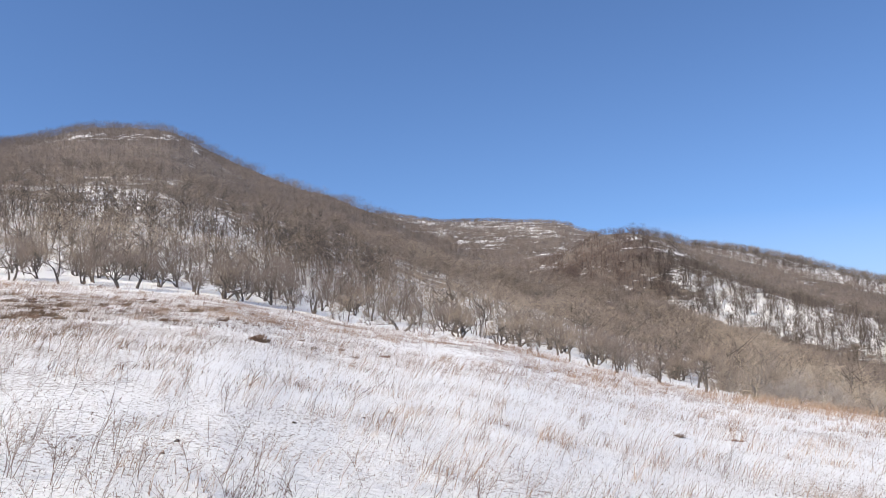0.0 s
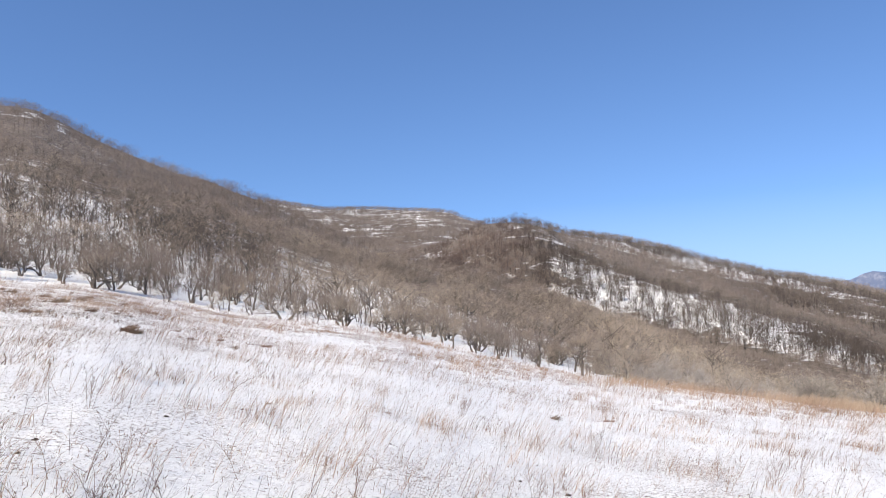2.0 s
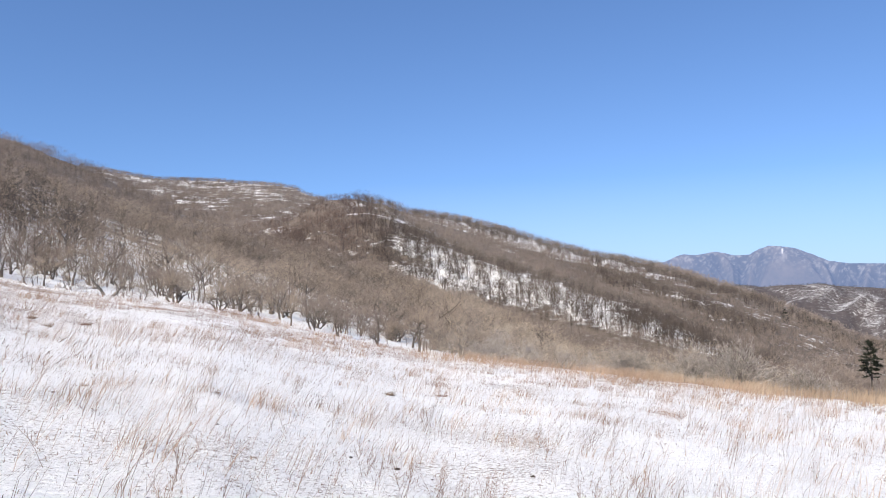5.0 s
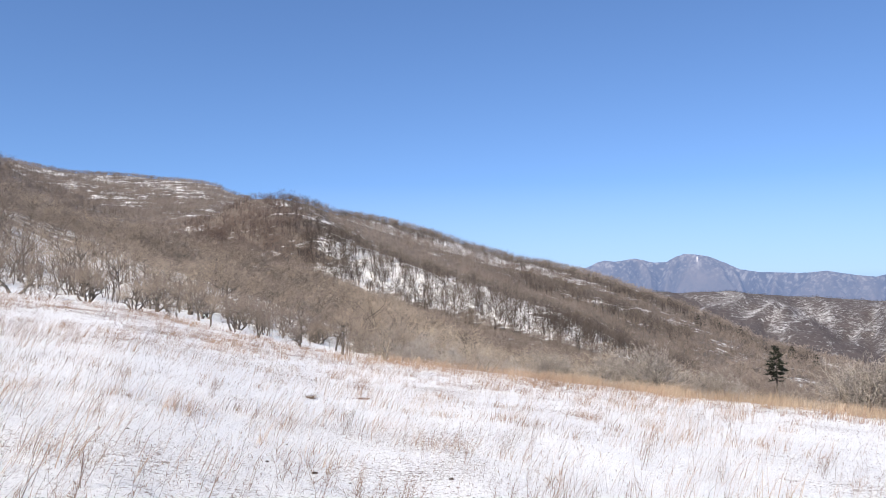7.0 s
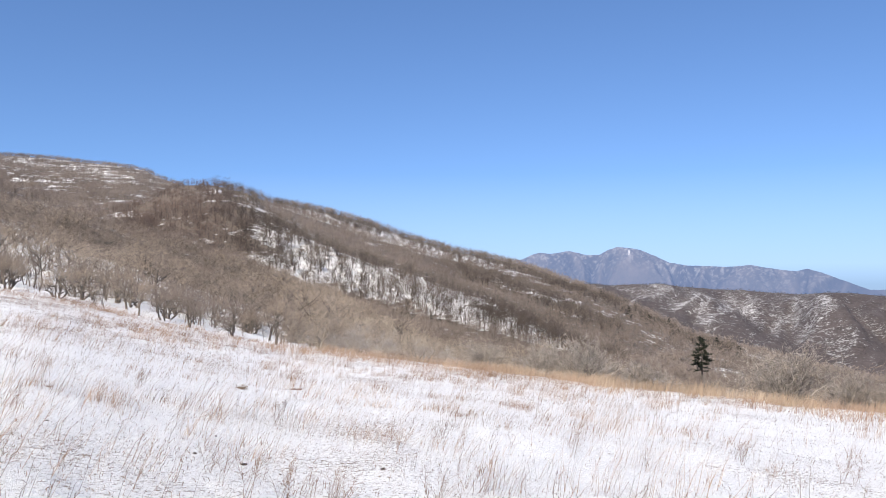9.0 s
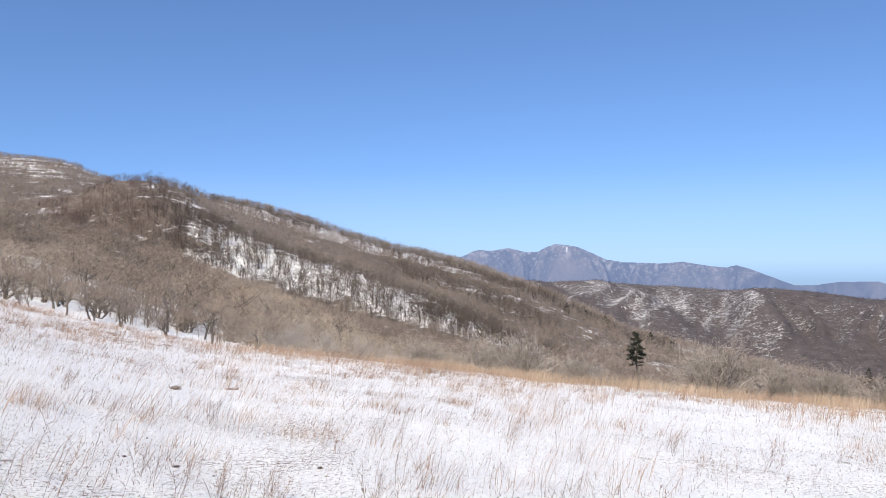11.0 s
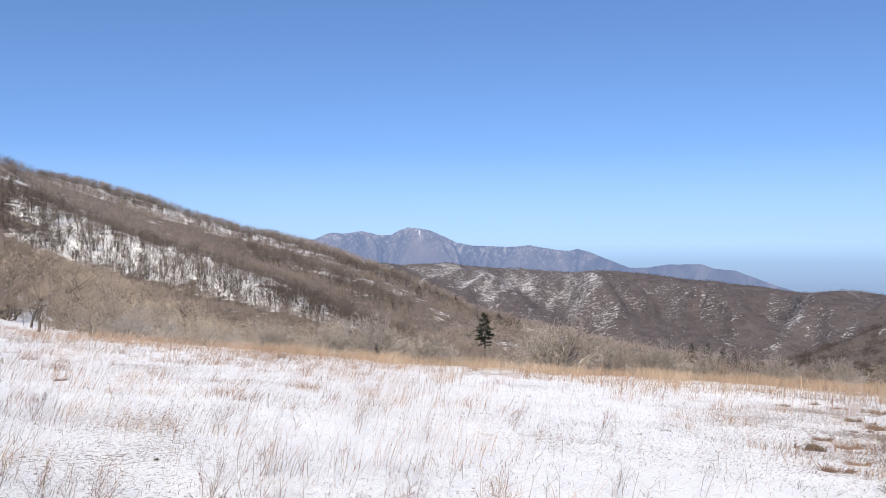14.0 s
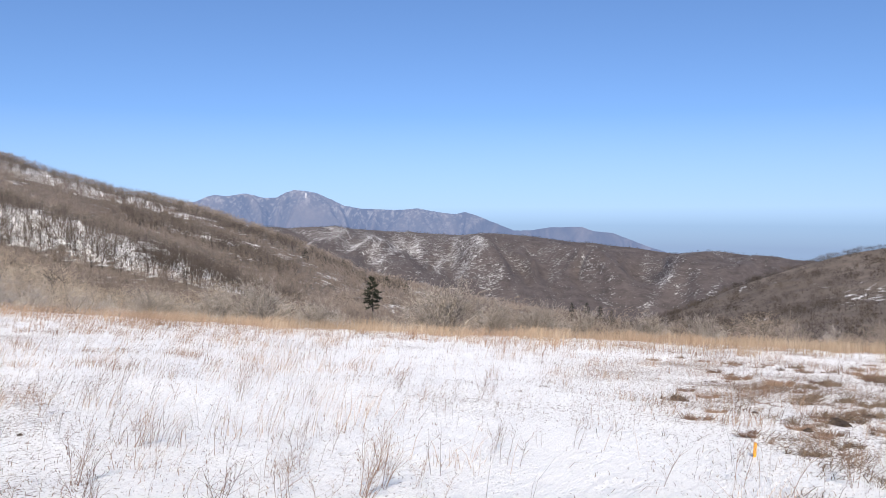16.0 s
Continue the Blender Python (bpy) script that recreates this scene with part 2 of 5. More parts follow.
# each line of the relief: azimuth, distance from the eye, height as an angle from the eye
RELIEF = dict(
    meadow_edge=[(-30, 62, 3.3), (-23, 61, 2.9), (-16, 60, 2.1), (-7, 59, 0.1), (4, 57, -1.6), (12, 53, -3.8), (19, 48, -5.35),
                 (31, 43, -6.8), (43, 40, -8.05), (56, 38, -8.8), (72, 38, -9.0), (85, 38, -8.8)],
    bench=[(-30, 95, 5.0), (-20, 95, 4.7), (-10, 95, 2.6), (0, 90, -0.3), (10, 85, -2.4), (20, 75, -5.1), (30, 68, -7.0),
           (40, 58, -8.3), (55, 52, -9.1), (85, 50, -9.1)],
    bank=[(-30, 125, 8.5), (-20, 125, 8.3), (-10, 130, 6.1), (0, 140, 2.9), (10, 130, 0.0), (20, 105, -3.7), (30, 88, -7.1),
          (40, 70, -9.0), (55, 60, -9.4), (85, 57, -9.4)],
    spur=[(-30, 450, 12.46), (-28, 450, 13.0), (-25, 450, 13.95), (-22, 450, 14.22), (-19.7, 450, 14.32), (-18.2, 430, 13.55), (-16.7, 420, 12.72),
          (-14, 400, 11.55), (-11, 380, 10.4), (-8.7, 360, 9.95), (-3.8, 300, 8.1), (0.8, 260, 5.65), (4.7, 230, 4.4), (9, 200, 2.52), (13, 180, 1.45),
          (17, 160, -0.3), (21, 140, -2.35), (24.4, 125, -3.7), (28, 110, -5.75), (35, 85, -8.3), (45, 72, -9.6), (55, 68, -9.68), (85, 66, -9.58)],
    hollow=[(-30, 500, 11.0), (-4, 340, 5.6), (5, 290, 2.5), (14, 260, 0.0), (20, 235, -2.2), (26, 215, -4.2), (30, 200, -5.4),
            (35, 180, -6.6), (39, 165, -7.2), (45, 140, -8.6), (55, 110, -10.2), (70, 110, -10.4), (85, 120, -9.8)],
    terrace=[(-30, 560, 10.0), (0, 380, 2.5), (9, 350, 3.5), (13, 330, 4.7), (15, 330, 4.9), (16.7, 330, 4.5), (18.4, 325, 3.75), (20.5, 318, 2.75),
             (22.5, 310, 1.9), (25.6, 300, 0.65), (30, 290, -0.65), (35, 270, -2.5), (39, 240, -4.4), (42, 215, -6.0), (50, 200, -8.0), (57, 220, -8.8),
             (70, 240, -9.0), (76, 260, -7.6), (85, 280, -5.0), (95, 290, -3.0)],
    ridge=[(-30, 620, 10.2), (0, 420, 3.2), (9, 410, 4.9), (11.8, 420, 6.4), (14, 420, 6.5), (16, 430, 6.05), (18.2, 450, 5.25),
           (21.2, 520, 4.9), (24.8, 550, 3.98), (28, 540, 2.95), (31.4, 530, 1.93), (36.6, 520, 0.78), (41, 480, -0.7), (45, 430, -2.4),
           (49, 400, -4.3), (53.4, 370, -5.4), (57, 350, -6.3), (62, 340, -7.3), (69, 340, -8.0), (72, 350, -6.9), (76, 380, -4.9),
           (80.6, 400, -3.0), (83, 405, -2.3), (85, 410, -1.9), (95, 420, -0.3)],
    valley=[(-30, 750, 9.0), (0, 500, 4.0), (9, 560, 5.0), (15, 600, 4.0), (25, 800, 0.0), (36, 900, -3.0), (45, 1000, -5.0),
            (55, 1000, -7.2), (65, 1000, -8.2), (75, 1000, -8.0), (85, 1000, -6.0)],
    upland=[(-30, 1000, 9.0), (-3.8, 900, 8.45), (-2.2, 900, 8.2), (0, 900, 7.85), (4.3, 900, 7.78), (8.2, 860, 7.55), (9.6, 840, 7.3), (10.6, 820, 6.8), (11.8, 800, 6.45),
            (15, 800, 5.0), (20, 900, 3.0), (30, 1200, 0.0), (36, 1600, -0.9), (41, 1800, -0.62), (47, 1800, -0.58), (51, 1850, -0.85), (55.5, 1850, -1.12),
            (59, 1800, -1.02), (61, 1800, -1.12), (64, 1780, -1.55), (66.5, 1750, -1.8), (69.7, 1700, -2.08), (71.7, 1700, -2.42), (73, 1700, -2.3),
            (74.7, 1700, -2.15), (76.6, 1700, -2.45), (80.6, 1700, -2.85), (90, 1700, -3.2)],
    lowland=[(-30, 2600, 1.0), (0, 2600, 1.0), (36, 3000, -6.8), (85, 3000, -7.0), (100, 3000, -7.0)],
)
LINES = list(RELIEF)
SMOOTH = dict(meadow_edge=2.5, bench=2.5, bank=2.5, spur=1.0, hollow=2.0, terrace=1.0, ridge=0.5, valley=2.5, upland=0.5, lowland=4.0)
AZ_FINE = np.arange(-180, 180, 0.25)


def line_tables():
    out = {}
    for name, rows in RELIEF.items():
        a, r, e = np.array(rows, float).T
        rr = np.interp(AZ_FINE, a, r, period=360)
        zz = EYE + rr * np.tan(np.radians(np.interp(AZ_FINE, a, e, period=360)))
        w = int(SMOOTH[name] / 0.25) * 2 + 1
        k = np.hanning(w + 2)[1:-1]
        k /= k.sum()
        wrap = lambda v: np.convolve(np.concatenate([v[-w:], v, v[:w]]), k, "same")[w:-w]
        out[name] = (wrap(rr), wrap(zz))
    return out


TABLES = line_tables()


def lines_at(az):
    """Distances and heights of all the lines at the azimuths az, as arrays (lines, points), from the eye outwards."""
    rs, zs = [np.zeros_like(az)], [np.zeros_like(az)]
    for name in LINES:
        r, z = TABLES[name]
        rs.append(np.interp(az, AZ_FINE, r, period=360))
        zs.append(np.interp(az, AZ_FINE, z, period=360))
    return np.array(rs), np.array(zs)


def zone_of(az, r):
    """Which strip a point lies in (0: the meadow, 1: up to the bench ...) and how far across it, 0 to 1."""
    rs, _ = lines_at(az)
    zone = np.sum(r[None] >= rs, axis=0) - 1
    zone = np.clip(zone, 0, len(LINES) - 1)
    i = np.arange(len(az))
    r0, r1 = rs[zone, i], rs[zone + 1, i]
    return zone, np.clip((r - r0) / np.maximum(r1 - r0, 1e-3), 0, 1)


SPURS = [(74.4, -4.6, 46.0), (61.8, 9.6, 46.0), (78.6, -5.0, 30.0), (54.0, 7.5, 26.0), (48.0, 6.0, 20.0)]


def height(x, y, fine=True):
    x, y = np.asarray(x, float), np.asarray(y, float)
    shape = x.shape
    x, y = x.ravel(), y.ravel()
    az, r = np.degrees(np.arctan2(x, y)), np.hypot(x, y)
    rs, zs = lines_at(az)
    i = np.arange(len(az))
    z = np.zeros_like(r)
    for k in (0.95, 0.975, 1.0, 1.025, 1.05):
        q = r * k
        zone = np.clip(np.sum(q[None] >= rs, axis=0) - 1, 0, len(LINES) - 1)
        r0, r1, z0, z1 = rs[zone, i], rs[zone + 1, i], zs[zone, i], zs[zone + 1, i]
        z += 0.2 * (z0 + (z1 - z0) * np.minimum((q - r0) / (r1 - r0), 1))
    zone, s = zone_of(az, r)
    mid = np.sin(np.pi * s)
    # folds of the hills, gullies on the far slopes, drifts on the meadow
    hill = np.clip((r - 90) / 200, 0, 1)
    z += hill * (fbm(x / 45, y / 45, 3) - 0.5) * (1.5 + 4.0 * mid)
    far = np.where((zone >= 8) & (zone <= 9), mid, 0)
    u = az * 0.30 + 1.1 * fbm(r / 260, az / 6, 13, 3)
    gully = np.abs(fbm(u, r / 900, 11, 2) - 0.5) * 2.2 + 0.45 * np.abs(fbm(u * 3.1 + 7, r / 300, 15, 2) - 0.5) * 2
    z += far * (gully - 0.45) * np.clip((r - 900) / 500, 0, 1) * 44
    # two spurs that meet at the head of the far valley
    for top_az, swing, tall in SPURS:
        line = top_az + swing * (1 - s) + 0.8 * (fbm(s * 5, s * 0 + top_az, 17, 2) - 0.5)
        z += np.where(zone == 8, tall * np.exp(-(((az - line) / 1.9) ** 2)) * np.clip(s * 2.2, 0, 1) * np.clip((0.9 - s) * 2.5, 0, 1), 0)
    z -= np.where(zone == 8, 34 * np.exp(-(((az - 70.4) / 2.6) ** 2)) * np.clip(1.15 - 1.5 * s, 0, 1) * np.clip(s * 6, 0, 1), 0)   # the valley between them
    u = LINES.index("upland") + 1
    brow = EYE + r * (zs[u] - EYE) / rs[u] - 5 - 40 * (1 - s) ** 2   # no spur stands over the skyline behind it
    z = np.where((zone == 8) & (az > 36), np.minimum(z, brow), z)
    if fine:
        near = np.clip(1 - r / 80, 0, 1)
        z += near * ((fbm(x / 3.0, y / 4.5, 21) - 0.5) * 0.16 + (fbm(x / 0.6, y / 1.0, 25, 3) - 0.5) * 0.09) * np.clip((r - 0.4) / 2, 0, 1)
    return z.reshape(shape)


def belt_foot(az):
    """How far up the slope below the terrace the snow belt begins."""
    return np.interp(az, [17, 24, 33, 45], [0.22, 0.26, 0.34, 0.34])


def snow_cover(x, y):
    """How much of the ground the snow hides: under 0.4 nearly bare, over 0.62 nearly all snow."""
    az, r = np.degrees(np.arctan2(x, y)), np.hypot(x, y)
    zone, s = zone_of(az, r)
    left = np.exp(-(((az + 27) / 13) ** 2)) * np.exp(-(((r - 32) / 13) ** 2))
    right = np.exp(-(((az - 87) / 15) ** 2)) * np.exp(-(((r - 14.5) / 9.5) ** 2))
    smooth = np.exp(-(((az - 63) / 10) ** 2)) * np.exp(-(((r - 8) / 3.2) ** 2))
    patch = np.clip((fbm(x / 3.5, y / 3.5, 35) - 0.52) * 2.2, 0, 1)
    streak = np.clip((fbm(x / 0.8, y / 0.45, 37) - 0.54) * 9, 0, 1)
    c = np.where(zone == 0, 0.592 - 0.022 * np.clip((15 - az) / 30, 0, 1) - 0.062 * left - 0.05 * np.clip((az - 58) / 16, 0, 1) * np.clip((r - 8) / 4, 0, 1) - 0.06 * right * streak - 0.09 * patch - 0.04 * np.clip((r - 26) / 20, 0, 1) + 0.05 * smooth, 0.64)
    c = np.where((zone == 1) | (zone == 2), 0.60 - 0.05 * (zone == 2), c)
    c = np.where((zone == 1) & (az > 20), 0.55, c)
    c = np.where(((zone == 1) | (zone == 2)) & (az > 44), 0.46, c)
    flecks = np.exp(-(((s - 0.70 - 0.05 * np.sin(az * 0.9)) / 0.10) ** 2)) * np.clip((-14.5 - az) / 2, 0, 1) * np.clip((az + 29) / 3, 0.3, 1)
    c = np.where(zone == 3, 0.375 + flecks * (0.95 * fbm(az * 3.5, s * 70, 49, 3) - 0.42) - 0.03 * (s > 0.85), c)
    thin = fbm(x / 7, y / 7, 57)
    c = np.where((zone == 2) & (az < 6), 0.62 - 0.10 * s - 0.16 * (thin - 0.4), c)
    c = np.where((zone == 3) & (s < 0.2) & (az < 4), np.maximum(c, 0.53 - 0.6 * s - 0.16 * (thin - 0.4)), c)
    c = np.where(zone == 4, 0.42, c)
    ragged = 8 * (fbm(x / 26, y / 26, 50) - 0.5) + 4 * (fbm(x / 8, y / 8, 52) - 0.5)
    belt = np.clip((az - 17.0 + 0.8 * s + 0.7 * ragged) / 3, 0, 1) * np.clip((51 - az) / 9, 0, 1) * np.clip((s - belt_foot(az)) * 7, 0, 1)
    c = np.where(zone == 5, 0.40 + belt * (0.08 + 0.36 * (fbm(x / 9, y / 9, 53) - 0.25)), c)
    strip = np.exp(-(((s - 0.67) / 0.12) ** 2)) * np.clip((az - 17) / 3, 0, 1) * np.clip((40 - az) / 7, 0, 1)
    head = np.exp(-(((az - 16.6 + 1.5 * s) / 1.2) ** 2)) * np.clip((0.92 - s) * 5, 0, 1) * 1.3 * np.clip((fbm(x / 3.5, y / 3.5, 45, 3) - 0.5) * 8, 0, 1)
    strip2 = np.exp(-(((s - 0.30 - 0.03 * (az - 36)) / 0.06) ** 2)) * np.exp(-(((az - 38) / 4) ** 2))
    c = np.where(zone == 6, 0.40 + (0.48 * fbm(x / 9, y / 9, 44) - 0.04) * np.maximum(np.maximum(strip, strip2 * 0.7), head * 0.6), c)
    c = np.where(((zone == 6) | (zone == 5)) & (az > 64), 0.345, c)
    c = np.where((zone == 2) & (az >= 6), 0.50, c)
    e = 12.0
    slope = (height(x + e * np.cos(np.radians(az)), y - e * np.sin(np.radians(az)), False) - height(x - e * np.cos(np.radians(az)), y + e * np.sin(np.radians(az)), False)) / (2 * e)
    shady = np.clip((r - 1000) / 300, 0, 1) * np.clip(slope * 0.22, -0.05, 0.06)
    c = np.where(zone >= 7, 0.395 - 0.054 * np.clip((az - 30) / 8, 0, 1) - 0.02 * np.clip((az - 58) / 6, 0, 1) + 0.06 * np.exp(-(((az - 50) / 6.5) ** 2)) * np.exp(-(((s - 0.62) / 0.28) ** 2)) + shady * 0.5 + np.clip((14 - az) / 3, 0, 1) * (0.005 + 0.04 * np.exp(-(((s - 0.86) / 0.06) ** 2))), c)
    clump = np.clip((fbm(az * 0.9, s * 6, 61, 3) - 0.5) * 7, 0, 1)
    c = np.where((zone == 8) & (az > 42), c + 0.022 * clump - 0.004, c)
    # the bald top beyond the saddle, tracks and spurs on the far slopes, a clearing on the facing hill
    bald = np.clip((fbm(az * 1.3, s * 24, 46) - 0.47) * 7, 0, 1) * np.clip((12 - az) / 2, 0, 1) * np.clip((s - 0.25) * 6, 0, 1) * np.clip((0.95 - s) * 12, 0, 1)
    c = np.where(zone == 8, c + 0.09 * bald, c)
    u = az * 0.30 + 1.1 * fbm(r / 260, az / 6, 13, 3)
    crease = np.exp(-(((fbm(u, r / 900, 11, 2) - 0.5) / 0.02) ** 2)) * np.clip(fbm(az * 0.8, r / 120, 47) * 3 - 1.1, 0, 1)
    c = np.where((zone == 8) & (az > 38), c + 0.045 * crease, c)
    for top_az, swing, tall in SPURS:
        off = az - top_az - swing * (1 - s) - 0.8 * (fbm(s * 5, s * 0 + top_az, 17, 2) - 0.5) - 0.5 * (fbm(s * 16, s * 0 + top_az, 18, 2) - 0.5)
        flank = np.exp(-(((off + (0.35 if swing < 0 else -0.2)) / 0.3) ** 2)) * np.clip(s * 6, 0, 1)
        c = np.where(zone == 8, c + 0.058 * flank * np.clip(fbm(az * 4, s * 22, 56) * 4 - 1.4, 0, 1), c)
    dome = np.exp(-(((az - 74.2) / 1.0) ** 2)) * np.exp(-(((s - 0.82) / 0.12) ** 2))
    c = np.where(zone == 8, c + 0.16 * dome * np.clip(fbm(az * 3, s * 20, 55) * 2 - 0.4, 0, 1), c)
    up = np.where(zone == 5, s - 1, s)
    clearing = np.exp(-(((az - 84.6) / 2.4) ** 2)) * np.exp(-(((up + 0.04) / 0.22) ** 2)) * ((zone == 5) | (zone == 6))
    c = c + 0.34 * clearing * np.clip(fbm(az * 4, up * 40, 48, 3) * 1.6 - 0.42, 0, 1)
    return np.clip(c, 0.2, 0.9)


# ---- mesh helpers ----


def mesh_of(name, verts, faces, mats, index=None):
    """A mesh from arrays: faces all triangles or all quads."""
    me = bpy.data.meshes.new(name)
    verts, faces = np.asarray(verts, np.float32), np.asarray(faces, np.int32)
    n = faces.shape[1]
    me.vertices.add(len(verts))
    me.vertices.foreach_set("co", verts.ravel())
    me.loops.add(faces.size)
    me.loops.foreach_set("vertex_index", faces.ravel())
    me.polygons.add(len(faces))
    me.polygons.foreach_set("loop_start", np.arange(0, faces.size, n, dtype=np.int32))
    if index is not None:
        me.polygons.foreach_set("material_index", np.asarray(index, np.int32))
    for m in mats:
        me.materials.append(m)
    me.update(calc_edges=True)
    return me


def part(name, data, parent, label=""):
    ob = new(name, data)
    ob.parent = parent
    return tagged(ob, label) if label else ob


class Strands:
    """Gathers tapered tubes and blades as arrays of triangles."""

    def __init__(self):
        self.v, self.f, self.n = [], [], 0

    def add(self, v, f):
        self.v.append(np.asarray(v, float))
        self.f.append(np.asarray(f, int) + self.n)
        self.n += len(v)

    def tube(self, pts, radii, sides=3):
        pts = [Vector(p) for p in pts]
        ring = []
        for i, p in enumerate(pts):
            d = (pts[min(i + 1, len(pts) - 1)] - pts[max(i - 1, 0)]).normalized()
            u = d.orthogonal().normalized()
            w = d.cross(u)
            for k in range(sides):
                a = 2 * math.pi * k / sides
                ring.append(p + (u * math.cos(a) + w * math.sin(a)) * radii[i])
        f = []
        for i in range(len(pts) - 1):
            for k in range(sides):
                a, b = i * sides + k, i * sides + (k + 1) % sides
                f += [(a, b, b + sides), (a, b + sides, a + sides)]
        self.add([tuple(p) for p in ring], f)

    def blade(self, a, b, width, rng):
        """A pointed sliver from a to b."""
        a, b = Vector(a), Vector(b)
        side = (b - a).cross(Vector((rng.uniform(-1, 1), rng.uniform(-1, 1), rng.uniform(-1, 1)))).normalized() * width
        self.add([tuple(a - side), tuple(a + side), tuple(b)], [(0, 1, 2)])

    def arrays(self):
        return np.concatenate(self.v), np.concatenate(self.f)


# ---- ground ----


def build_ground():
    az = np.concatenate([np.arange(-40, 96, 0.3), np.arange(96, 320, 3.5)])
    rr = np.concatenate([np.geomspace(0.7, 4, 10)[:-1], np.geomspace(4, 70, 105)[:-1], np.geomspace(70, 2000, 175)[:-1], np.geomspace(2000, 4980, 12)])
    A, Rr = np.meshgrid(np.radians(az), rr)
    X, Y = Rr * np.sin(A), Rr * np.cos(A)
    Z = height(X, Y)
    na, nr = len(az), len(rr)
    verts = np.concatenate([np.stack([X, Y, Z], -1).reshape(-1, 3), [[0, 0, 0]]])
    i, j = np.meshgrid(np.arange(nr - 1), np.arange(na), indexing="ij")
    i, j = i.ravel(), j.ravel()
    jn = (j + 1) % na
    quads = np.stack([i * na + j, (i + 1) * na + j, (i + 1) * na + jn, i * na + jn], 1)
    tris = np.concatenate([quads[:, [0, 2, 1]], quads[:, [0, 3, 2]]])
    c = np.arange(na)
    tris = np.concatenate([tris, np.stack([np.full(na, na * nr), (c + 1) % na, c], 1)])
    me = mesh_of("ground", verts, tris, [M_GROUND])
    cover = np.append(snow_cover(X.ravel(), Y.ravel()), 0.66)
    at = me.attributes.new("cover", "FLOAT", "POINT")
    at.data.foreach_set("value", cover.astype(np.float32))
    rad = np.hypot(X, Y).ravel()
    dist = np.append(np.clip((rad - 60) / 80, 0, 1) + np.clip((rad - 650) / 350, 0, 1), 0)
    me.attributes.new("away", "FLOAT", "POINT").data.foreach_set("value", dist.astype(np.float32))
    me.shade_smooth()
    ob = new("ground", me)
    return tagged(ob, "snow-covered hillside with dry grass and leaf litter showing", "ground", kind="structure")


build_ground()

# ---- far mountains and sea haze ----
CREST = [(24, -1.5), (30, 0.0), (36.8, 1.02), (37.57, 1.39), (38.16, 1.52), (38.94, 1.44), (39.93, 1.61), (40.33, 1.66), (41.65, 1.33), (42.54, 1.38),
         (43.15, 1.72), (43.77, 1.93), (44.6, 1.86), (45.41, 1.73), (46.24, 1.36), (47.49, 0.77), (48.74, 0.56), (51.28, 0.46), (52.98, 0.57), (54.68, 0.27),
         (55.74, 0.14), (56.47, 0.32), (57.23, 0.1), (58.51, -0.41), (60.2, -1.09), (61.68, -1.04), (62.93, -0.83), (65.22, -0.80), (66.0, -1.1),
         (67.47, -1.25), (68.49, -1.64), (70.17, -2.29), (74, -3.4)]


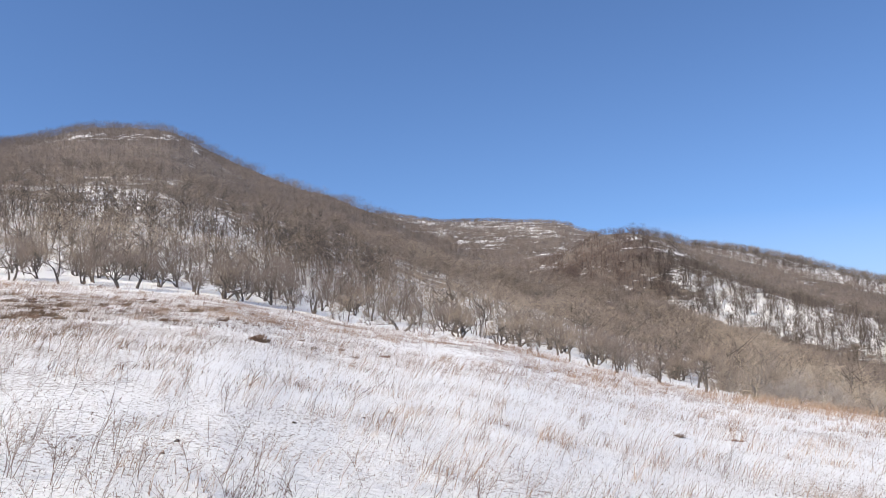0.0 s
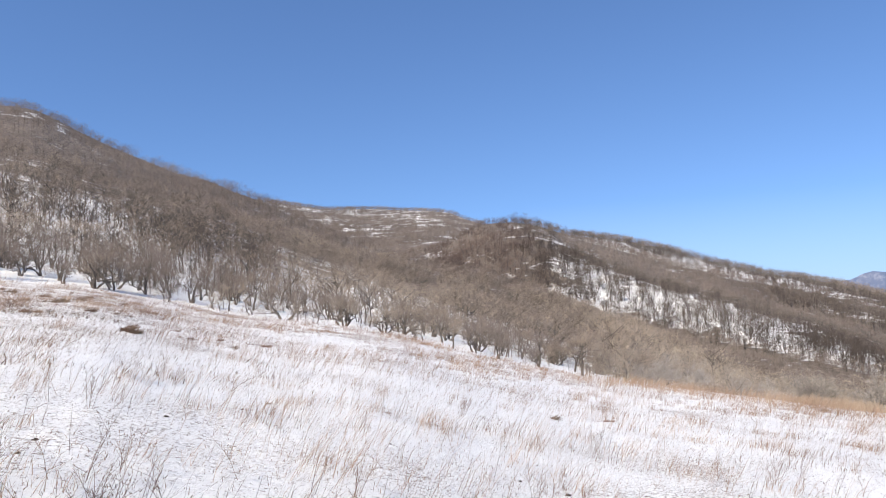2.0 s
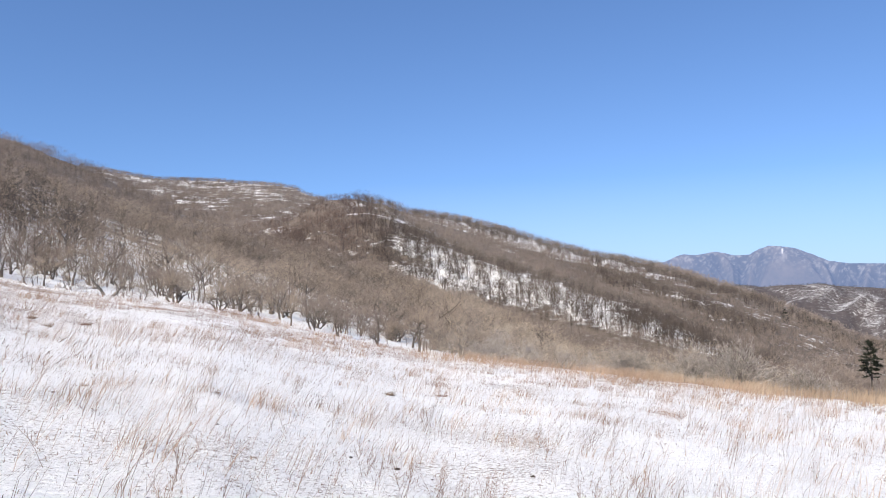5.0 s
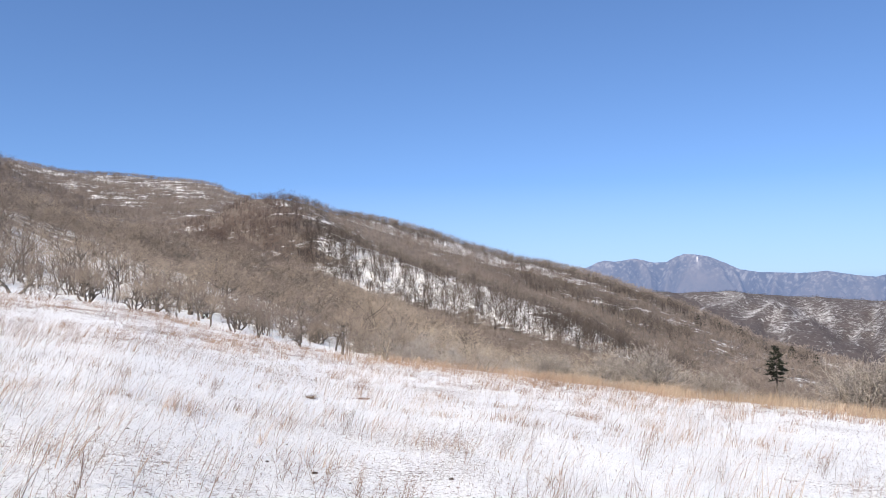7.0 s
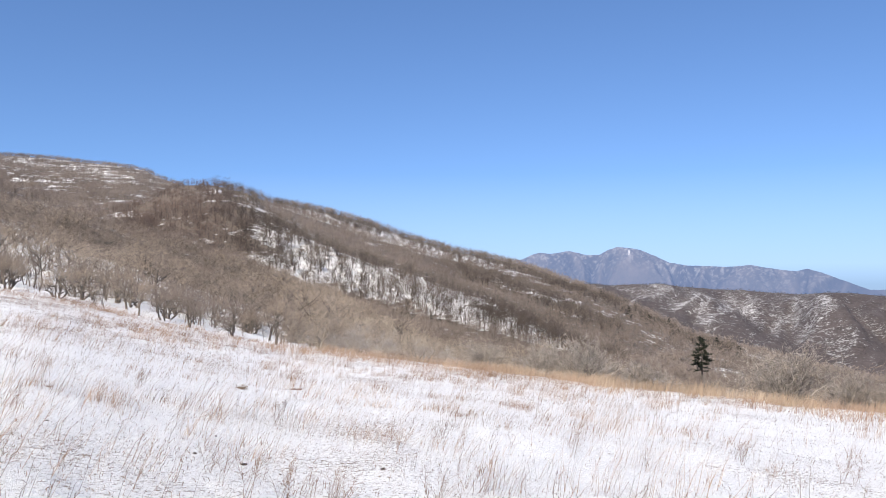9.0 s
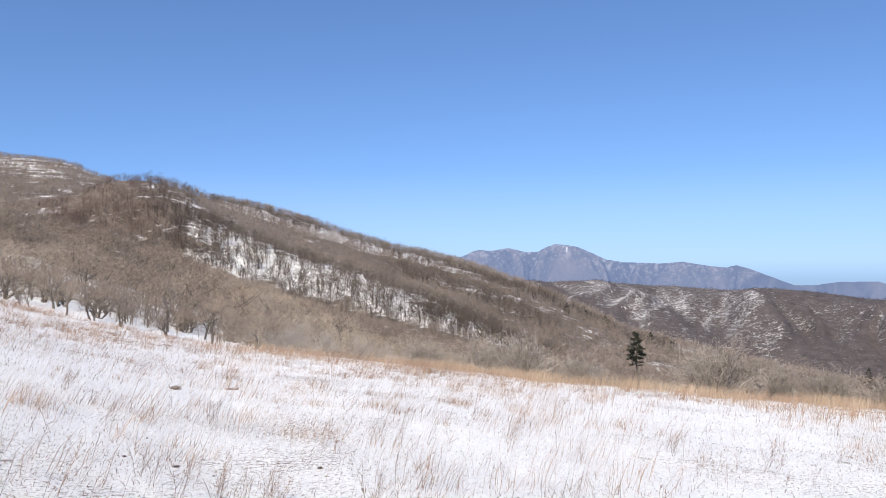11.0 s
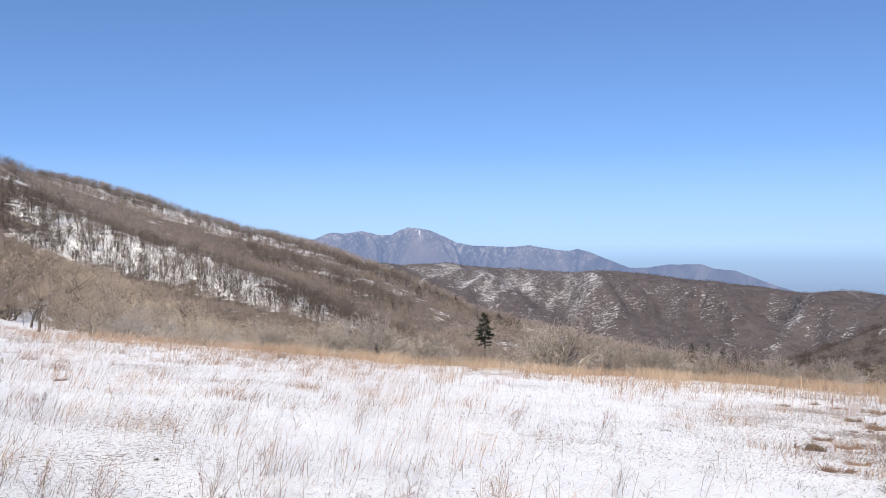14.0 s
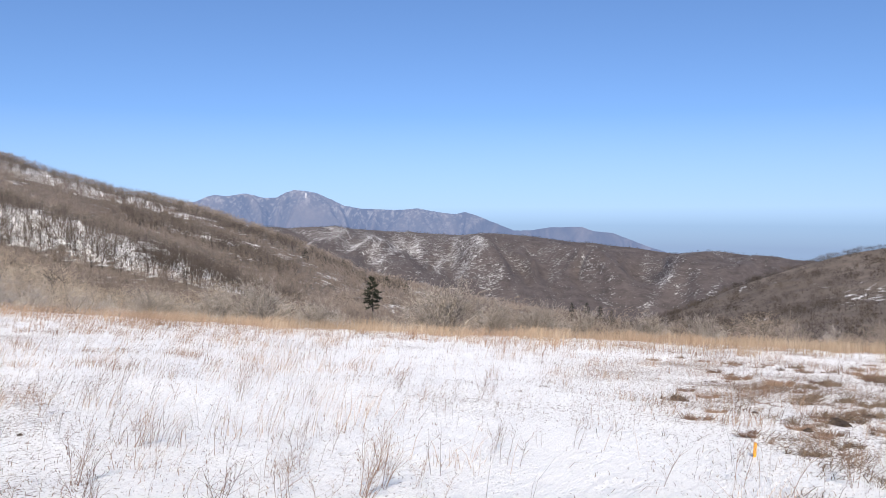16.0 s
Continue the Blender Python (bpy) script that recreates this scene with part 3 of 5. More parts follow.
def build_mountains():
    az = np.arange(24, 74, 0.08)
    t = np.concatenate([np.linspace(0, 0.5, 14)[:-1], np.linspace(0.5, 0.72, 58), np.linspace(0.74, 1, 8)])
    A, T = np.meshgrid(az, t)
    a, e = np.array(CREST).T
    el = np.interp(A, a, e)
    el = el + 0.06 * (fbm(A * 3.2, A * 0 + 3, 61, 5) - 0.5)
    r = 3300 + 1000 * T + 420 * np.clip(T - 0.72, 0, 1)
    top, foot = 4020 * np.tan(np.radians(el)), -400.0
    k = np.clip(T / 0.72, 0, 1)
    rise = np.where(T < 0.72, k ** 1.25, 1 - (T - 0.72) * 1.1)
    z = foot + (top - foot) * rise
    X, Y = r * np.sin(np.radians(A)), r * np.cos(np.radians(A))
    # spurs run down the face aslant, to either side
    up = z / 70.0
    bend = 0.7 * (fbm(A * 0.5, up * 0.4, 65, 3) - 0.5)
    down = np.clip((top - z) / 260, 0, 1)
    lean = A + np.sin(A * 0.9) * down * 2.2 + bend * 2
    spurs = 1 - np.abs(fbm(lean * 0.55, up * 0.12, 63, 3) - 0.5) * 4
    minor = 1 - np.abs(fbm(lean * 1.7 + 5, up * 0.35, 64, 3) - 0.5) * 4
    z = z + np.clip(down * 5, 0, 1) * ((spurs - 0.5) * 34 + (minor - 0.5) * 12)
    n, m = len(t), len(az)
    i, j = np.meshgrid(np.arange(n - 1), np.arange(m - 1), indexing="ij")
    i, j = i.ravel(), j.ravel()
    quads = np.stack([i * m + j, i * m + j + 1, (i + 1) * m + j + 1, (i + 1) * m + j], 1)
    mt, nd, l, b = material("hazy_mountain", 0.95)
    lies = nd.new("ShaderNodeAttribute")
    lies.attribute_name = "snow"
    tone = nd.new("ShaderNodeAttribute")
    tone.attribute_name = "tone"
    relief_shade = tone.outputs["Fac"]
    rock = ramp(nd, l, relief_shade, [(0.3, (0.04, 0.041, 0.05)), (0.5, (0.06, 0.058, 0.063)), (0.75, (0.095, 0.085, 0.084))])
    l.new(blend(nd, l, lies.outputs["Fac"], rock, (0.66, 0.63, 0.62)), b.inputs["Base Color"])
    # the blue air in front of a range that far off, added as a glow of the rock
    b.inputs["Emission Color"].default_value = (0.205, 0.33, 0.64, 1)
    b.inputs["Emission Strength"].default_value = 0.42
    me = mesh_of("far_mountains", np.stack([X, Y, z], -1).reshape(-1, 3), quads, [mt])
    high = np.clip(1 - down * 1.9, 0, 1) * np.clip(el + 0.4, 0, 1)
    fleck = fbm(A * 8, up * 8, 68, 4)
    gully = np.exp(-(((minor - 0.08) / 0.10) ** 2)) * np.clip((fleck - 0.46) * 7, 0, 1)
    side = 44.72 - 0.35 * down * 2.5 + 0.22 * np.clip(down - 0.12, 0, 1) * 6
    chute = np.exp(-(((A - side - 0.12 * (fbm(up * 3, up * 0, 70) - 0.5)) / 0.042) ** 2)) * np.clip((down - 0.015) * 50, 0, 1) * np.clip((0.36 - down) * 8, 0, 1) * np.clip(fbm(up * 4, A * 0, 75) * 2.2, 0.2, 1)
    dust = np.clip((fleck - 0.52) * 4, 0, 1) * high * 0.19
    snow = np.maximum(np.maximum(gully * (0.02 + 0.20 * high), dust), chute * 0.7)
    # spurs paler, folds darker: the relief's shading put into the rock tone
    tones = 0.46 * fbm(A * 1.2, up * 1.0, 72, 4) + 0.16 * fleck + 0.24 * np.clip(spurs, 0, 1) + 0.14 * np.clip(minor, 0, 1) + 0.04 * high
    me.attributes.new("tone", "FLOAT", "POINT").data.foreach_set("value", tones.ravel().astype(np.float32))
    me.attributes.new("snow", "FLOAT", "POINT").data.foreach_set("value", snow.ravel().astype(np.float32))
    me.shade_smooth()
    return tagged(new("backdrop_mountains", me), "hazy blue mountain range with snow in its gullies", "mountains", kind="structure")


def build_haze():
    az = np.radians(np.arange(15, 150, 3.0))
    el = np.radians(np.array([-6.0, -3.0, -2.0, -1.0, 0.0, 1.0, 2.0, 4.0, 6.0, 8.0]))
    A, E = np.meshgrid(az, el)
    r = 4900.0
    v = np.stack([r * np.sin(A), r * np.cos(A), EYE + r * np.tan(E)], -1).reshape(-1, 3)
    m = len(az)
    i, j = np.meshgrid(np.arange(len(el) - 1), np.arange(m - 1), indexing="ij")
    i, j = i.ravel(), j.ravel()
    quads = np.stack([i * m + j, i * m + j + 1, (i + 1) * m + j + 1, (i + 1) * m + j], 1)
    mt = bpy.data.materials.new("sea_haze")
    mt.use_nodes = True
    nd, l = mt.node_tree.nodes, mt.node_tree.links
    nd.clear()
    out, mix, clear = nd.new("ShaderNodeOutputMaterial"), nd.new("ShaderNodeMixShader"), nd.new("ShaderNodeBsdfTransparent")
    # a self-lit sheet stands in for the haze and thins out upwards
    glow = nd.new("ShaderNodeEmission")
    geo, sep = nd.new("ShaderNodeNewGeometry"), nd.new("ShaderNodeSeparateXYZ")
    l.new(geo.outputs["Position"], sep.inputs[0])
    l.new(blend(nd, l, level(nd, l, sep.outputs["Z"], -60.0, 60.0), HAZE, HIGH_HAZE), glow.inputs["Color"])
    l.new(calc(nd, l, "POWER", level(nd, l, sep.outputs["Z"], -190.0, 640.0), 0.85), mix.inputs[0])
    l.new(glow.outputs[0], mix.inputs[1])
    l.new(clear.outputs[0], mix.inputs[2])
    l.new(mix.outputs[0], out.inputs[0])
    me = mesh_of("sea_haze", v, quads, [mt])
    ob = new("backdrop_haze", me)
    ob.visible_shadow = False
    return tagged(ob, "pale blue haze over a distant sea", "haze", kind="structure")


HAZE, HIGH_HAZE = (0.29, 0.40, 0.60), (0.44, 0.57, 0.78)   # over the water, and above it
build_mountains()
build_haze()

# ---- bare trees ----


def grow(seed, tall, wide, stems, twigs, twig_w, upright=0.3, bole=0.22, spray=1.0):
    """A bare scrub oak, branch by branch. Returns the strands of each stem with its boughs, and those of the twigs."""
    rng = random.Random(seed)
    woods, fine, ends = [], Strands(), []

    def inside(p):
        """Keeps a point under the crown's dome."""
        q = math.hypot(p.x, p.y) / (wide * 0.5)
        if q > 1.0:
            p.x, p.y = p.x / q, p.y / q
        p.z = max(min(p.z, tall * (1.0 - 0.32 * min(q, 1.0) ** 2)), 0.12 * tall)
        return p

    def branch(wood, p, d, length, radius, depth):
        pts, rad, n = [p.copy()], [radius], (4 if depth == 0 else 3 if depth == 1 else 2)
        for i in range(n):
            w = 0.26 if depth == 0 else 0.42
            d = (d + Vector((rng.gauss(0, w), rng.gauss(0, w), rng.gauss(0.02, w * 0.7)))).normalized()
            p = p + d * length / n
            if depth > 0:
                p = inside(p)
            pts.append(p.copy())
            rad.append(radius * (1 - 0.5 * (i + 1) / n))
        wood.tube(pts, rad, 5 if depth == 0 else 3)
        if depth == 3:
            ends.append((pts[0], pts[-1]))
            return
        kids = (3, 3, 2)[depth] + (rng.random() < 0.35)
        turn = rng.uniform(0, 2 * math.pi)
        for k in range(kids):
            f = 1.0 if k == 0 else rng.uniform(0.35, 1.0)
            i = min(int(f * n), n - 1)
            start = pts[i].lerp(pts[i + 1], f * n - i)
            a = turn + 2 * math.pi * k / kids + rng.uniform(-0.5, 0.5)
            side = d.orthogonal().normalized()
            side = side * math.cos(a) + d.cross(side) * math.sin(a)
            spread = rng.uniform(0.5, 1.2) * (1.15 - upright * 0.6)
            e = (d + side * spread + Vector((0, 0, 0.12 + 0.3 * upright))).normalized()
            branch(wood, start, e, length * rng.uniform(0.62, 0.88), max(rad[i] * rng.uniform(0.52, 0.7), 0.0085), depth + 1)

    for s in range(stems):
        wood = Strands()
        a = 2 * math.pi * (s + rng.uniform(-0.3, 0.3)) / stems
        lean = rng.uniform(0.35, 0.85) * (1.1 - upright) if stems > 1 else rng.uniform(0.05, 0.3)
        d = Vector((math.cos(a) * lean, math.sin(a) * lean, 1)).normalized()
        base = Vector((math.cos(a) * 0.09, math.sin(a) * 0.09, -0.25)) if stems > 1 else Vector((0, 0, -0.25))
        branch(wood, base, d, tall * bole * rng.uniform(0.9, 1.3) + 0.25, tall * (0.025 if stems == 1 else 0.0215) * rng.uniform(0.85, 1.2), 0)
        woods.append(wood)
    for n in range(twigs):
        s0, e0 = rng.choice(ends)
        start = s0.lerp(e0, rng.uniform(0.1, 1.0))
        d = ((e0 - s0).normalized() * 0.75 + Vector((rng.gauss(0, 0.55), rng.gauss(0, 0.55), rng.gauss(0.28, 0.5)))).normalized()
        end = inside(start + d * tall * spray * rng.uniform(0.08, 0.24))
        end.z += tall * spray * rng.uniform(0, 0.05)
        fine.blade(start, end, twig_w * rng.uniform(0.7, 1.3), rng)
    return woods, fine


def tree_prototype(name, label, group, seed, tall, wide, stems, twigs, bark, twig_mat, **more):
    woods, fine = grow(seed, tall, wide, stems, twigs, 0.0075, **more)
    root = new(name)
    for wood in woods:
        v, f = wood.arrays()
        part("trunk" if stems == 1 else "stem", mesh_of("stem", v, f, [bark]), root)
    v, f = fine.arrays()
    part("crown", mesh_of("crown", v, f, [twig_mat]), root)
    return tagged(root, label, "tree", group)


def spot(az, r):
    x, y = r * math.sin(radians(az)), r * math.cos(radians(az))
    return x, y, float(height(np.array([x]), np.array([y]))[0])


def seen_at(az, r):
    """A spot r metres from the eye, in the direction az from where the camera is held when it faces that way."""
    view = radians(min(max(az, 0), 55))
    x, y = REACH * math.sin(view) + r * math.sin(radians(az)), REACH * math.cos(view) + r * math.cos(radians(az))
    return math.degrees(math.atan2(x, y)), math.hypot(x, y)


def edge_at(az):
    return float(np.interp(az, AZ_FINE, TABLES["meadow_edge"][0], period=360))


def place(proto, az, r, scale=1.0, turn=0.0, tilt=0.0, sink=0.05, first=set()):
    x, y, z = spot(az, r)
    m = pose(x, y, z - sink, tilt, 0, turn) @ Matrix.Scale(scale, 4)
    if proto.name not in first:
        first.add(proto.name)
        proto.matrix_basis = m
        return proto
    c = copy_thing(proto, m)
    c.scale = (scale, scale, scale)
    return c


GROUP = "scrub oaks along the meadow"
OAKS = [
    tree_prototype("oak_tree", "dark crooked bare oak with low forking stems in snow", GROUP, 1, 4.6, 5.8, 2, 700, M_BARK, M_TWIG_FAR, bole=0.2),
    tree_prototype("oak_tree", "grey-brown bare oak with slender upright stems above snow", GROUP, 2, 4.8, 4.8, 3, 750, M_BARK, M_TWIG_FAR, upright=0.8),
    tree_prototype("oak_tree", "bare single-stemmed oak with a rounded twiggy crown", GROUP, 3, 4.4, 5.4, 1, 640, M_BARK, M_TWIG, bole=0.3),
    tree_prototype("oak_bush", "broad bare oak bush with many stems from the snow", GROUP, 4, 4.6, 6.8, 5, 1000, M_BARK, M_TWIG, upright=0.5),
    tree_prototype("oak_tree", "pale-limbed bare oak with a tan twiggy crown", GROUP, 5, 4.6, 6.0, 2, 720, M_TAN_BARK, M_TWIG_PALE),
    tree_prototype("oak_bush", "wide low bare bush with pale twisting limbs", GROUP, 6, 4.0, 7.4, 6, 1900, M_PALE_BARK, M_TWIG_SILVER, upright=0.1, bole=0.16, spray=0.62),
    tree_prototype("sapling", "small bare sapling with thin grey twigs in snow", GROUP, 7, 2.2, 2.2, 2, 260, M_BARK, M_TWIG, upright=0.5),
]


def dome_bush(name, label, seed, tall, wide, limbs, twigs):
    """A round old bush: pale limbs arch from one root out to a dome, each with side boughs and short twigs."""
    rng = random.Random(seed)
    root = new(name)
    fine, tips = Strands(), []

    def arch(wood, p, q, r0, r1, sides):
        c = Vector((q.x * 0.35 + p.x * 0.65, q.y * 0.35 + p.y * 0.65, max(p.z, q.z) * 0.55 + p.z * 0.45))
        pts = []
        for i in range(6):
            f = i / 5
            w = p * (1 - f) ** 2 + c * 2 * f * (1 - f) + q * f * f
            k = 0.055 * wide * f * (1 - f) * 2
            pts.append(w + Vector((rng.gauss(0, k), rng.gauss(0, k), rng.gauss(0, k))))
        wood.tube(pts, [r0 + (r1 - r0) * i / 5 for i in range(6)], sides)
        return pts

    for n in range(limbs):
        wood = Strands()
        a = 2.399963 * n + rng.uniform(-0.3, 0.3)
        f = math.sqrt((n + 0.5) / limbs)
        lump = rng.uniform(0.72, 1.06)
        q = Vector((math.cos(a) * f * wide * 0.5, math.sin(a) * f * wide * 0.5, tall * math.sqrt(max(1 - f * f * 0.92, 0.02)))) * lump
        pts = arch(wood, Vector((rng.gauss(0, 0.25), rng.gauss(0, 0.25), -0.2)), q, rng.uniform(0.03, 0.05), 0.010, 3)
        for b in range(6):
            i = rng.randint(1, 4)
            s0 = pts[i].lerp(pts[i + 1], rng.random())
            e = q + Vector((rng.gauss(0, 0.13), rng.gauss(0, 0.13), rng.gauss(0, 0.10))) * wide
            e.z = max(e.z, 0.25)
            e = s0.lerp(e, rng.uniform(0.55, 1.0))
            tips.append(arch(wood, s0, e, 0.018, 0.007, 3))
        tips.append(pts)
        v, f2 = wood.arrays()
        part("limb", mesh_of("limb", v, f2, [M_PALE_BARK if n % 3 == 0 else M_TAN_BARK]), root)
    for n in range(twigs):
        pts = rng.choice(tips)
        i = rng.randint(2, 4)
        s0 = pts[i].lerp(pts[i + 1], rng.random())
        out = Vector((s0.x, s0.y, s0.z * 0.9)).normalized()
        d = (out + Vector((rng.gauss(0, 0.7), rng.gauss(0, 0.7), rng.gauss(0.1, 0.6)))).normalized()
        fine.blade(s0, s0 + d * rng.uniform(0.14, 0.46), 0.010 * rng.uniform(0.7, 1.3), rng)
    v, f2 = fine.arrays()
    part("crown", mesh_of("crown", v, f2, [M_TWIG_SILVER]), root)
    return tagged(root, label, "bush", "round bushes below the meadow")


# the front row along the meadow's edge: azimuth, metres behind the edge, kind, size
FRONT = [(-29.4, 3, 0, 1.0), (-27.9, 6, 1, 0.9), (-26.6, 1.5, 2, 0.95), (-25.2, 3, 1, 0.9), (-24.6, 5, 1, 1.0), (-22.9, 0.8, 0, 1.0),
         (-21.8, 2, 0, 0.95), (-20.2, 5, 1, 0.9), (-17.8, 1.5, 1, 0.75), (-15.9, 0.8, 3, 1.05), (-14.7, 1.6, 0, 0.95), (-12.6, 4, 1, 1.0),
         (-11.3, 0.5, 6, 1.1), (-9.6, 4, 1, 1.0), (-7.7, 1.0, 6, 1.2), (-7.0, 2.5, 2, 0.7), (-5.4, 1.5, 6, 1.0), (-3.1, 0.8, 4, 1.1),
         (-2.2, 0.5, 6, 0.8), (-1.0, 0.8, 6, 0.95), (1.2, 4, 3, 0.9), (4.2, 0.8, 3, 0.78), (6.9, 1.0, 6, 1.2), (9.2, 0.8, 2, 0.72),
         (10.8, 2.5, 0, 0.8), (12.6, 0.8, 1, 0.74), (15.5, 0.8, 1, 0.8), (18.6, 0.6, 2, 0.92), (21.8, 1.2, 4, 1.0), (23.8, 2.5, 5, 0.8),
         (26.5, 4, 5, 0.7), (29.5, 5, 4, 0.66), (33.5, 8, 5, 0.58), (36.0, 10, 4, 0.55), (44.5, 13, 5, 0.8), (47.0, 14, 5, 0.7),
         (61.0, 18, 5, 0.75), (63.5, 17, 5, 0.7), (67.5, 19, 4, 0.7), (71.5, 16, 5, 0.62), (74.5, 16, 5, 0.62),
         (79.5, 15, 4, 0.72), (82.0, 15, 5, 0.74), (85.5, 14, 4, 0.8), (88.0, 14, 5, 0.85)]
rng = random.Random(5)
for az, back, kind, size in FRONT:
    place(OAKS[kind], az, edge_at(az) + back, size, rng.uniform(0, 360), rng.uniform(-4, 4))
DOMES = [dome_bush("round_bush", "wide dome-shaped bare bush with pale arching limbs", 51, 3.5, 7.2, 52, 4600),
         dome_bush("round_bush", "rounded bare bush with a haze of grey twigs", 52, 3.6, 6.2, 42, 4000)]
for az, back, kind, size, turn in ((54.9, 9.5, 0, 1.0, 0), (41.3, 12, 1, 0.95, 40), (45.6, 13, 1, 0.62, 90), (38.2, 12, 0, 0.72, 150), (62.0, 12, 0, 0.66, 70),
                                   (65.5, 14, 1, 0.6, 200), (58.9, 14, 1, 0.7, 260), (70.0, 13, 0, 0.55, 310), (73.8, 13, 1, 0.56, 20), (34.0, 9, 0, 0.62, 240)):
    place(DOMES[kind], az, edge_at(az) + back, size, turn)
# the rows behind it
placed = [(az, edge_at(az) + back) for az, back, _, _ in FRONT]
count, tries = 0, 0
while count < 160 and tries < 6000:
    tries += 1
    az = rng.uniform(-36, 90)
    depth = (8 if -8 < az < 20 else 4) + 22 * rng.random() ** 1.3
    lower = min(max((az - 25) / 15, 0), 1)
    r = edge_at(az) + depth + lower * 8
    x, y = r * math.sin(radians(az)), r * math.cos(radians(az))
    if 46.0 < az < 58.5 or 37.5 < az < 44.5:
        continue
    if any(math.hypot(x - q * math.sin(radians(p)), y - q * math.cos(radians(p))) < 1.9 for p, q in placed):
        continue
    placed.append((az, r))
    kind = rng.choice([0, 1, 0, 2, 3, 1, 4] if az < 20 else [4, 5, 4, 5, 5, 3])
    place(OAKS[kind], az, r, rng.uniform(0.78, 1.1) * (0.85 if az > 12 else 1.0) * (0.66 if az > 57 else 1.0 - 0.36 * min(max((az - 24) / 8, 0), 1)), rng.uniform(0, 360), rng.uniform(-5, 5))
    count += 1

# ---- woods on the slopes ----


def wood_prototype(seed, tall, wide, stems, boughs, twigs, twig_w, trunk_r, long_twig, base=0.35, rise=0.8, crook=0.0):
    """A tree for the woods farther off: a forked trunk, bough slivers and a spray of twigs. Bark faces first."""
    rng = random.Random(seed)
    wood, fine = Strands(), Strands()
    heads = []
    for s in range(stems):
        a = rng.uniform(0, 2 * math.pi)
        lean = wide * 0.16 * rng.uniform(0.3, 1.0) * (stems > 1)
        p1 = Vector((math.cos(a) * lean * 0.5, math.sin(a) * lean * 0.5, tall * (0.24 if crook else 0.38)))
        k1 = p1 * 0.5 + Vector((rng.gauss(0, crook), rng.gauss(0, crook), 0))
        p1 = p1 + Vector((rng.gauss(0, crook), rng.gauss(0, crook), 0))
        p2 = Vector((math.cos(a) * lean + rng.gauss(0, 0.1), math.sin(a) * lean + rng.gauss(0, 0.1), tall * rng.uniform(0.68, 0.82)))
        if crook:
            k2 = p1.lerp(p2, 0.5) + Vector((rng.gauss(0, crook), rng.gauss(0, crook), 0))
            wood.tube([Vector((0, 0, -0.4)), k1, p1, k2, p2], [trunk_r, trunk_r * 0.85, trunk_r * 0.7, trunk_r * 0.5, trunk_r * 0.25], 3)
        else:
            wood.tube([Vector((0, 0, -0.4)), p1, p2], [trunk_r, trunk_r * 0.75, trunk_r * 0.3], 3)
        heads += [(p1, p2)]
    for n in range(boughs):
        p1, p2 = rng.choice(heads)
        s0 = p1.lerp(p2, rng.uniform(0.0, 0.8))
        a = rng.uniform(0, 2 * math.pi)
        e0 = s0 + Vector((math.cos(a) * wide * 0.36, math.sin(a) * wide * 0.36, tall * rng.uniform(0.12, 0.34)))
        wood.blade(s0, e0, trunk_r * (0.6 if crook else 0.45), rng)
    for n in range(twigs):
        a, ring = rng.uniform(0, 2 * math.pi), math.sqrt(rng.random())
        zf = rng.uniform(base, 0.92)
        rad = wide * 0.5 * ring * math.sqrt(max(0.05, 1 - ((zf - 0.62) / 0.48) ** 2))
        s0 = Vector((math.cos(a) * rad, math.sin(a) * rad, tall * zf))
        d = Vector((math.cos(a) * 0.7 * ring + rng.gauss(0, 0.6), math.sin(a) * 0.7 * ring + rng.gauss(0, 0.6), rng.gauss(rise, 0.4))).normalized()
        fine.blade(s0 - d * long_twig * 0.3, s0 + d * long_twig * rng.uniform(0.4, 0.8), twig_w * rng.uniform(0.7, 1.3), rng)
    wv, wf = wood.arrays()
    fv, ff = fine.arrays()
    return np.concatenate([wv, fv]), np.concatenate([wf, ff + len(wv)]), np.concatenate([np.zeros(len(wf)), np.ones(len(ff))])


def scatter(seed, r0, r1, n, density, az0=-38.0, az1=92.0):
    """Random spots in a ring, kept with the chance that density(az, r, zone, s) gives, at most 1."""
    g = np.random.default_rng(seed)
    az = g.uniform(az0, az1, n)
    r = np.sqrt(g.uniform(r0 * r0, r1 * r1, n))
    zone, s = zone_of(az, r)
    keep = g.random(n) < density(az, r, zone, s)
    az, r = az[keep], r[keep]
    return r * np.sin(np.radians(az)), r * np.cos(np.radians(az)), g


def build_wood(name, label, spots, protos, mats, size=(0.75, 1.2)):
    x, y, g = spots
    z = height(x, y, False)
    pick = g.integers(0, len(protos), len(x))
    vs, fs, ms, base = [], [], [], 0
    for k, (pv, pf, pm) in enumerate(protos):
        m = pick == k
        n = int(m.sum())
        if not n:
            continue
        t = g.uniform(0, 2 * math.pi, n)
        s = g.uniform(*size, n)
        h = s * g.uniform(0.85, 1.15, n)
        c, d = np.cos(t) * s, np.sin(t) * s
        vx = pv[None, :, 0] * c[:, None] - pv[None, :, 1] * d[:, None] + x[m][:, None]
        vy = pv[None, :, 0] * d[:, None] + pv[None, :, 1] * c[:, None] + y[m][:, None]
        vz = pv[None, :, 2] * h[:, None] + z[m][:, None]
        vs.append(np.stack([vx, vy, vz], -1).reshape(-1, 3))
        fs.append((pf[None] + (np.arange(n) * len(pv))[:, None, None] + base).reshape(-1, 3))
        ms.append(np.tile(pm, n))
        base += n * len(pv)
    me = mesh_of(name, np.concatenate(vs), np.concatenate(fs), mats, np.concatenate(ms))
    print(name, len(x), "trees", len(me.polygons), "triangles")
    return tagged(new(name, me), label, "woods", kind="stuff")


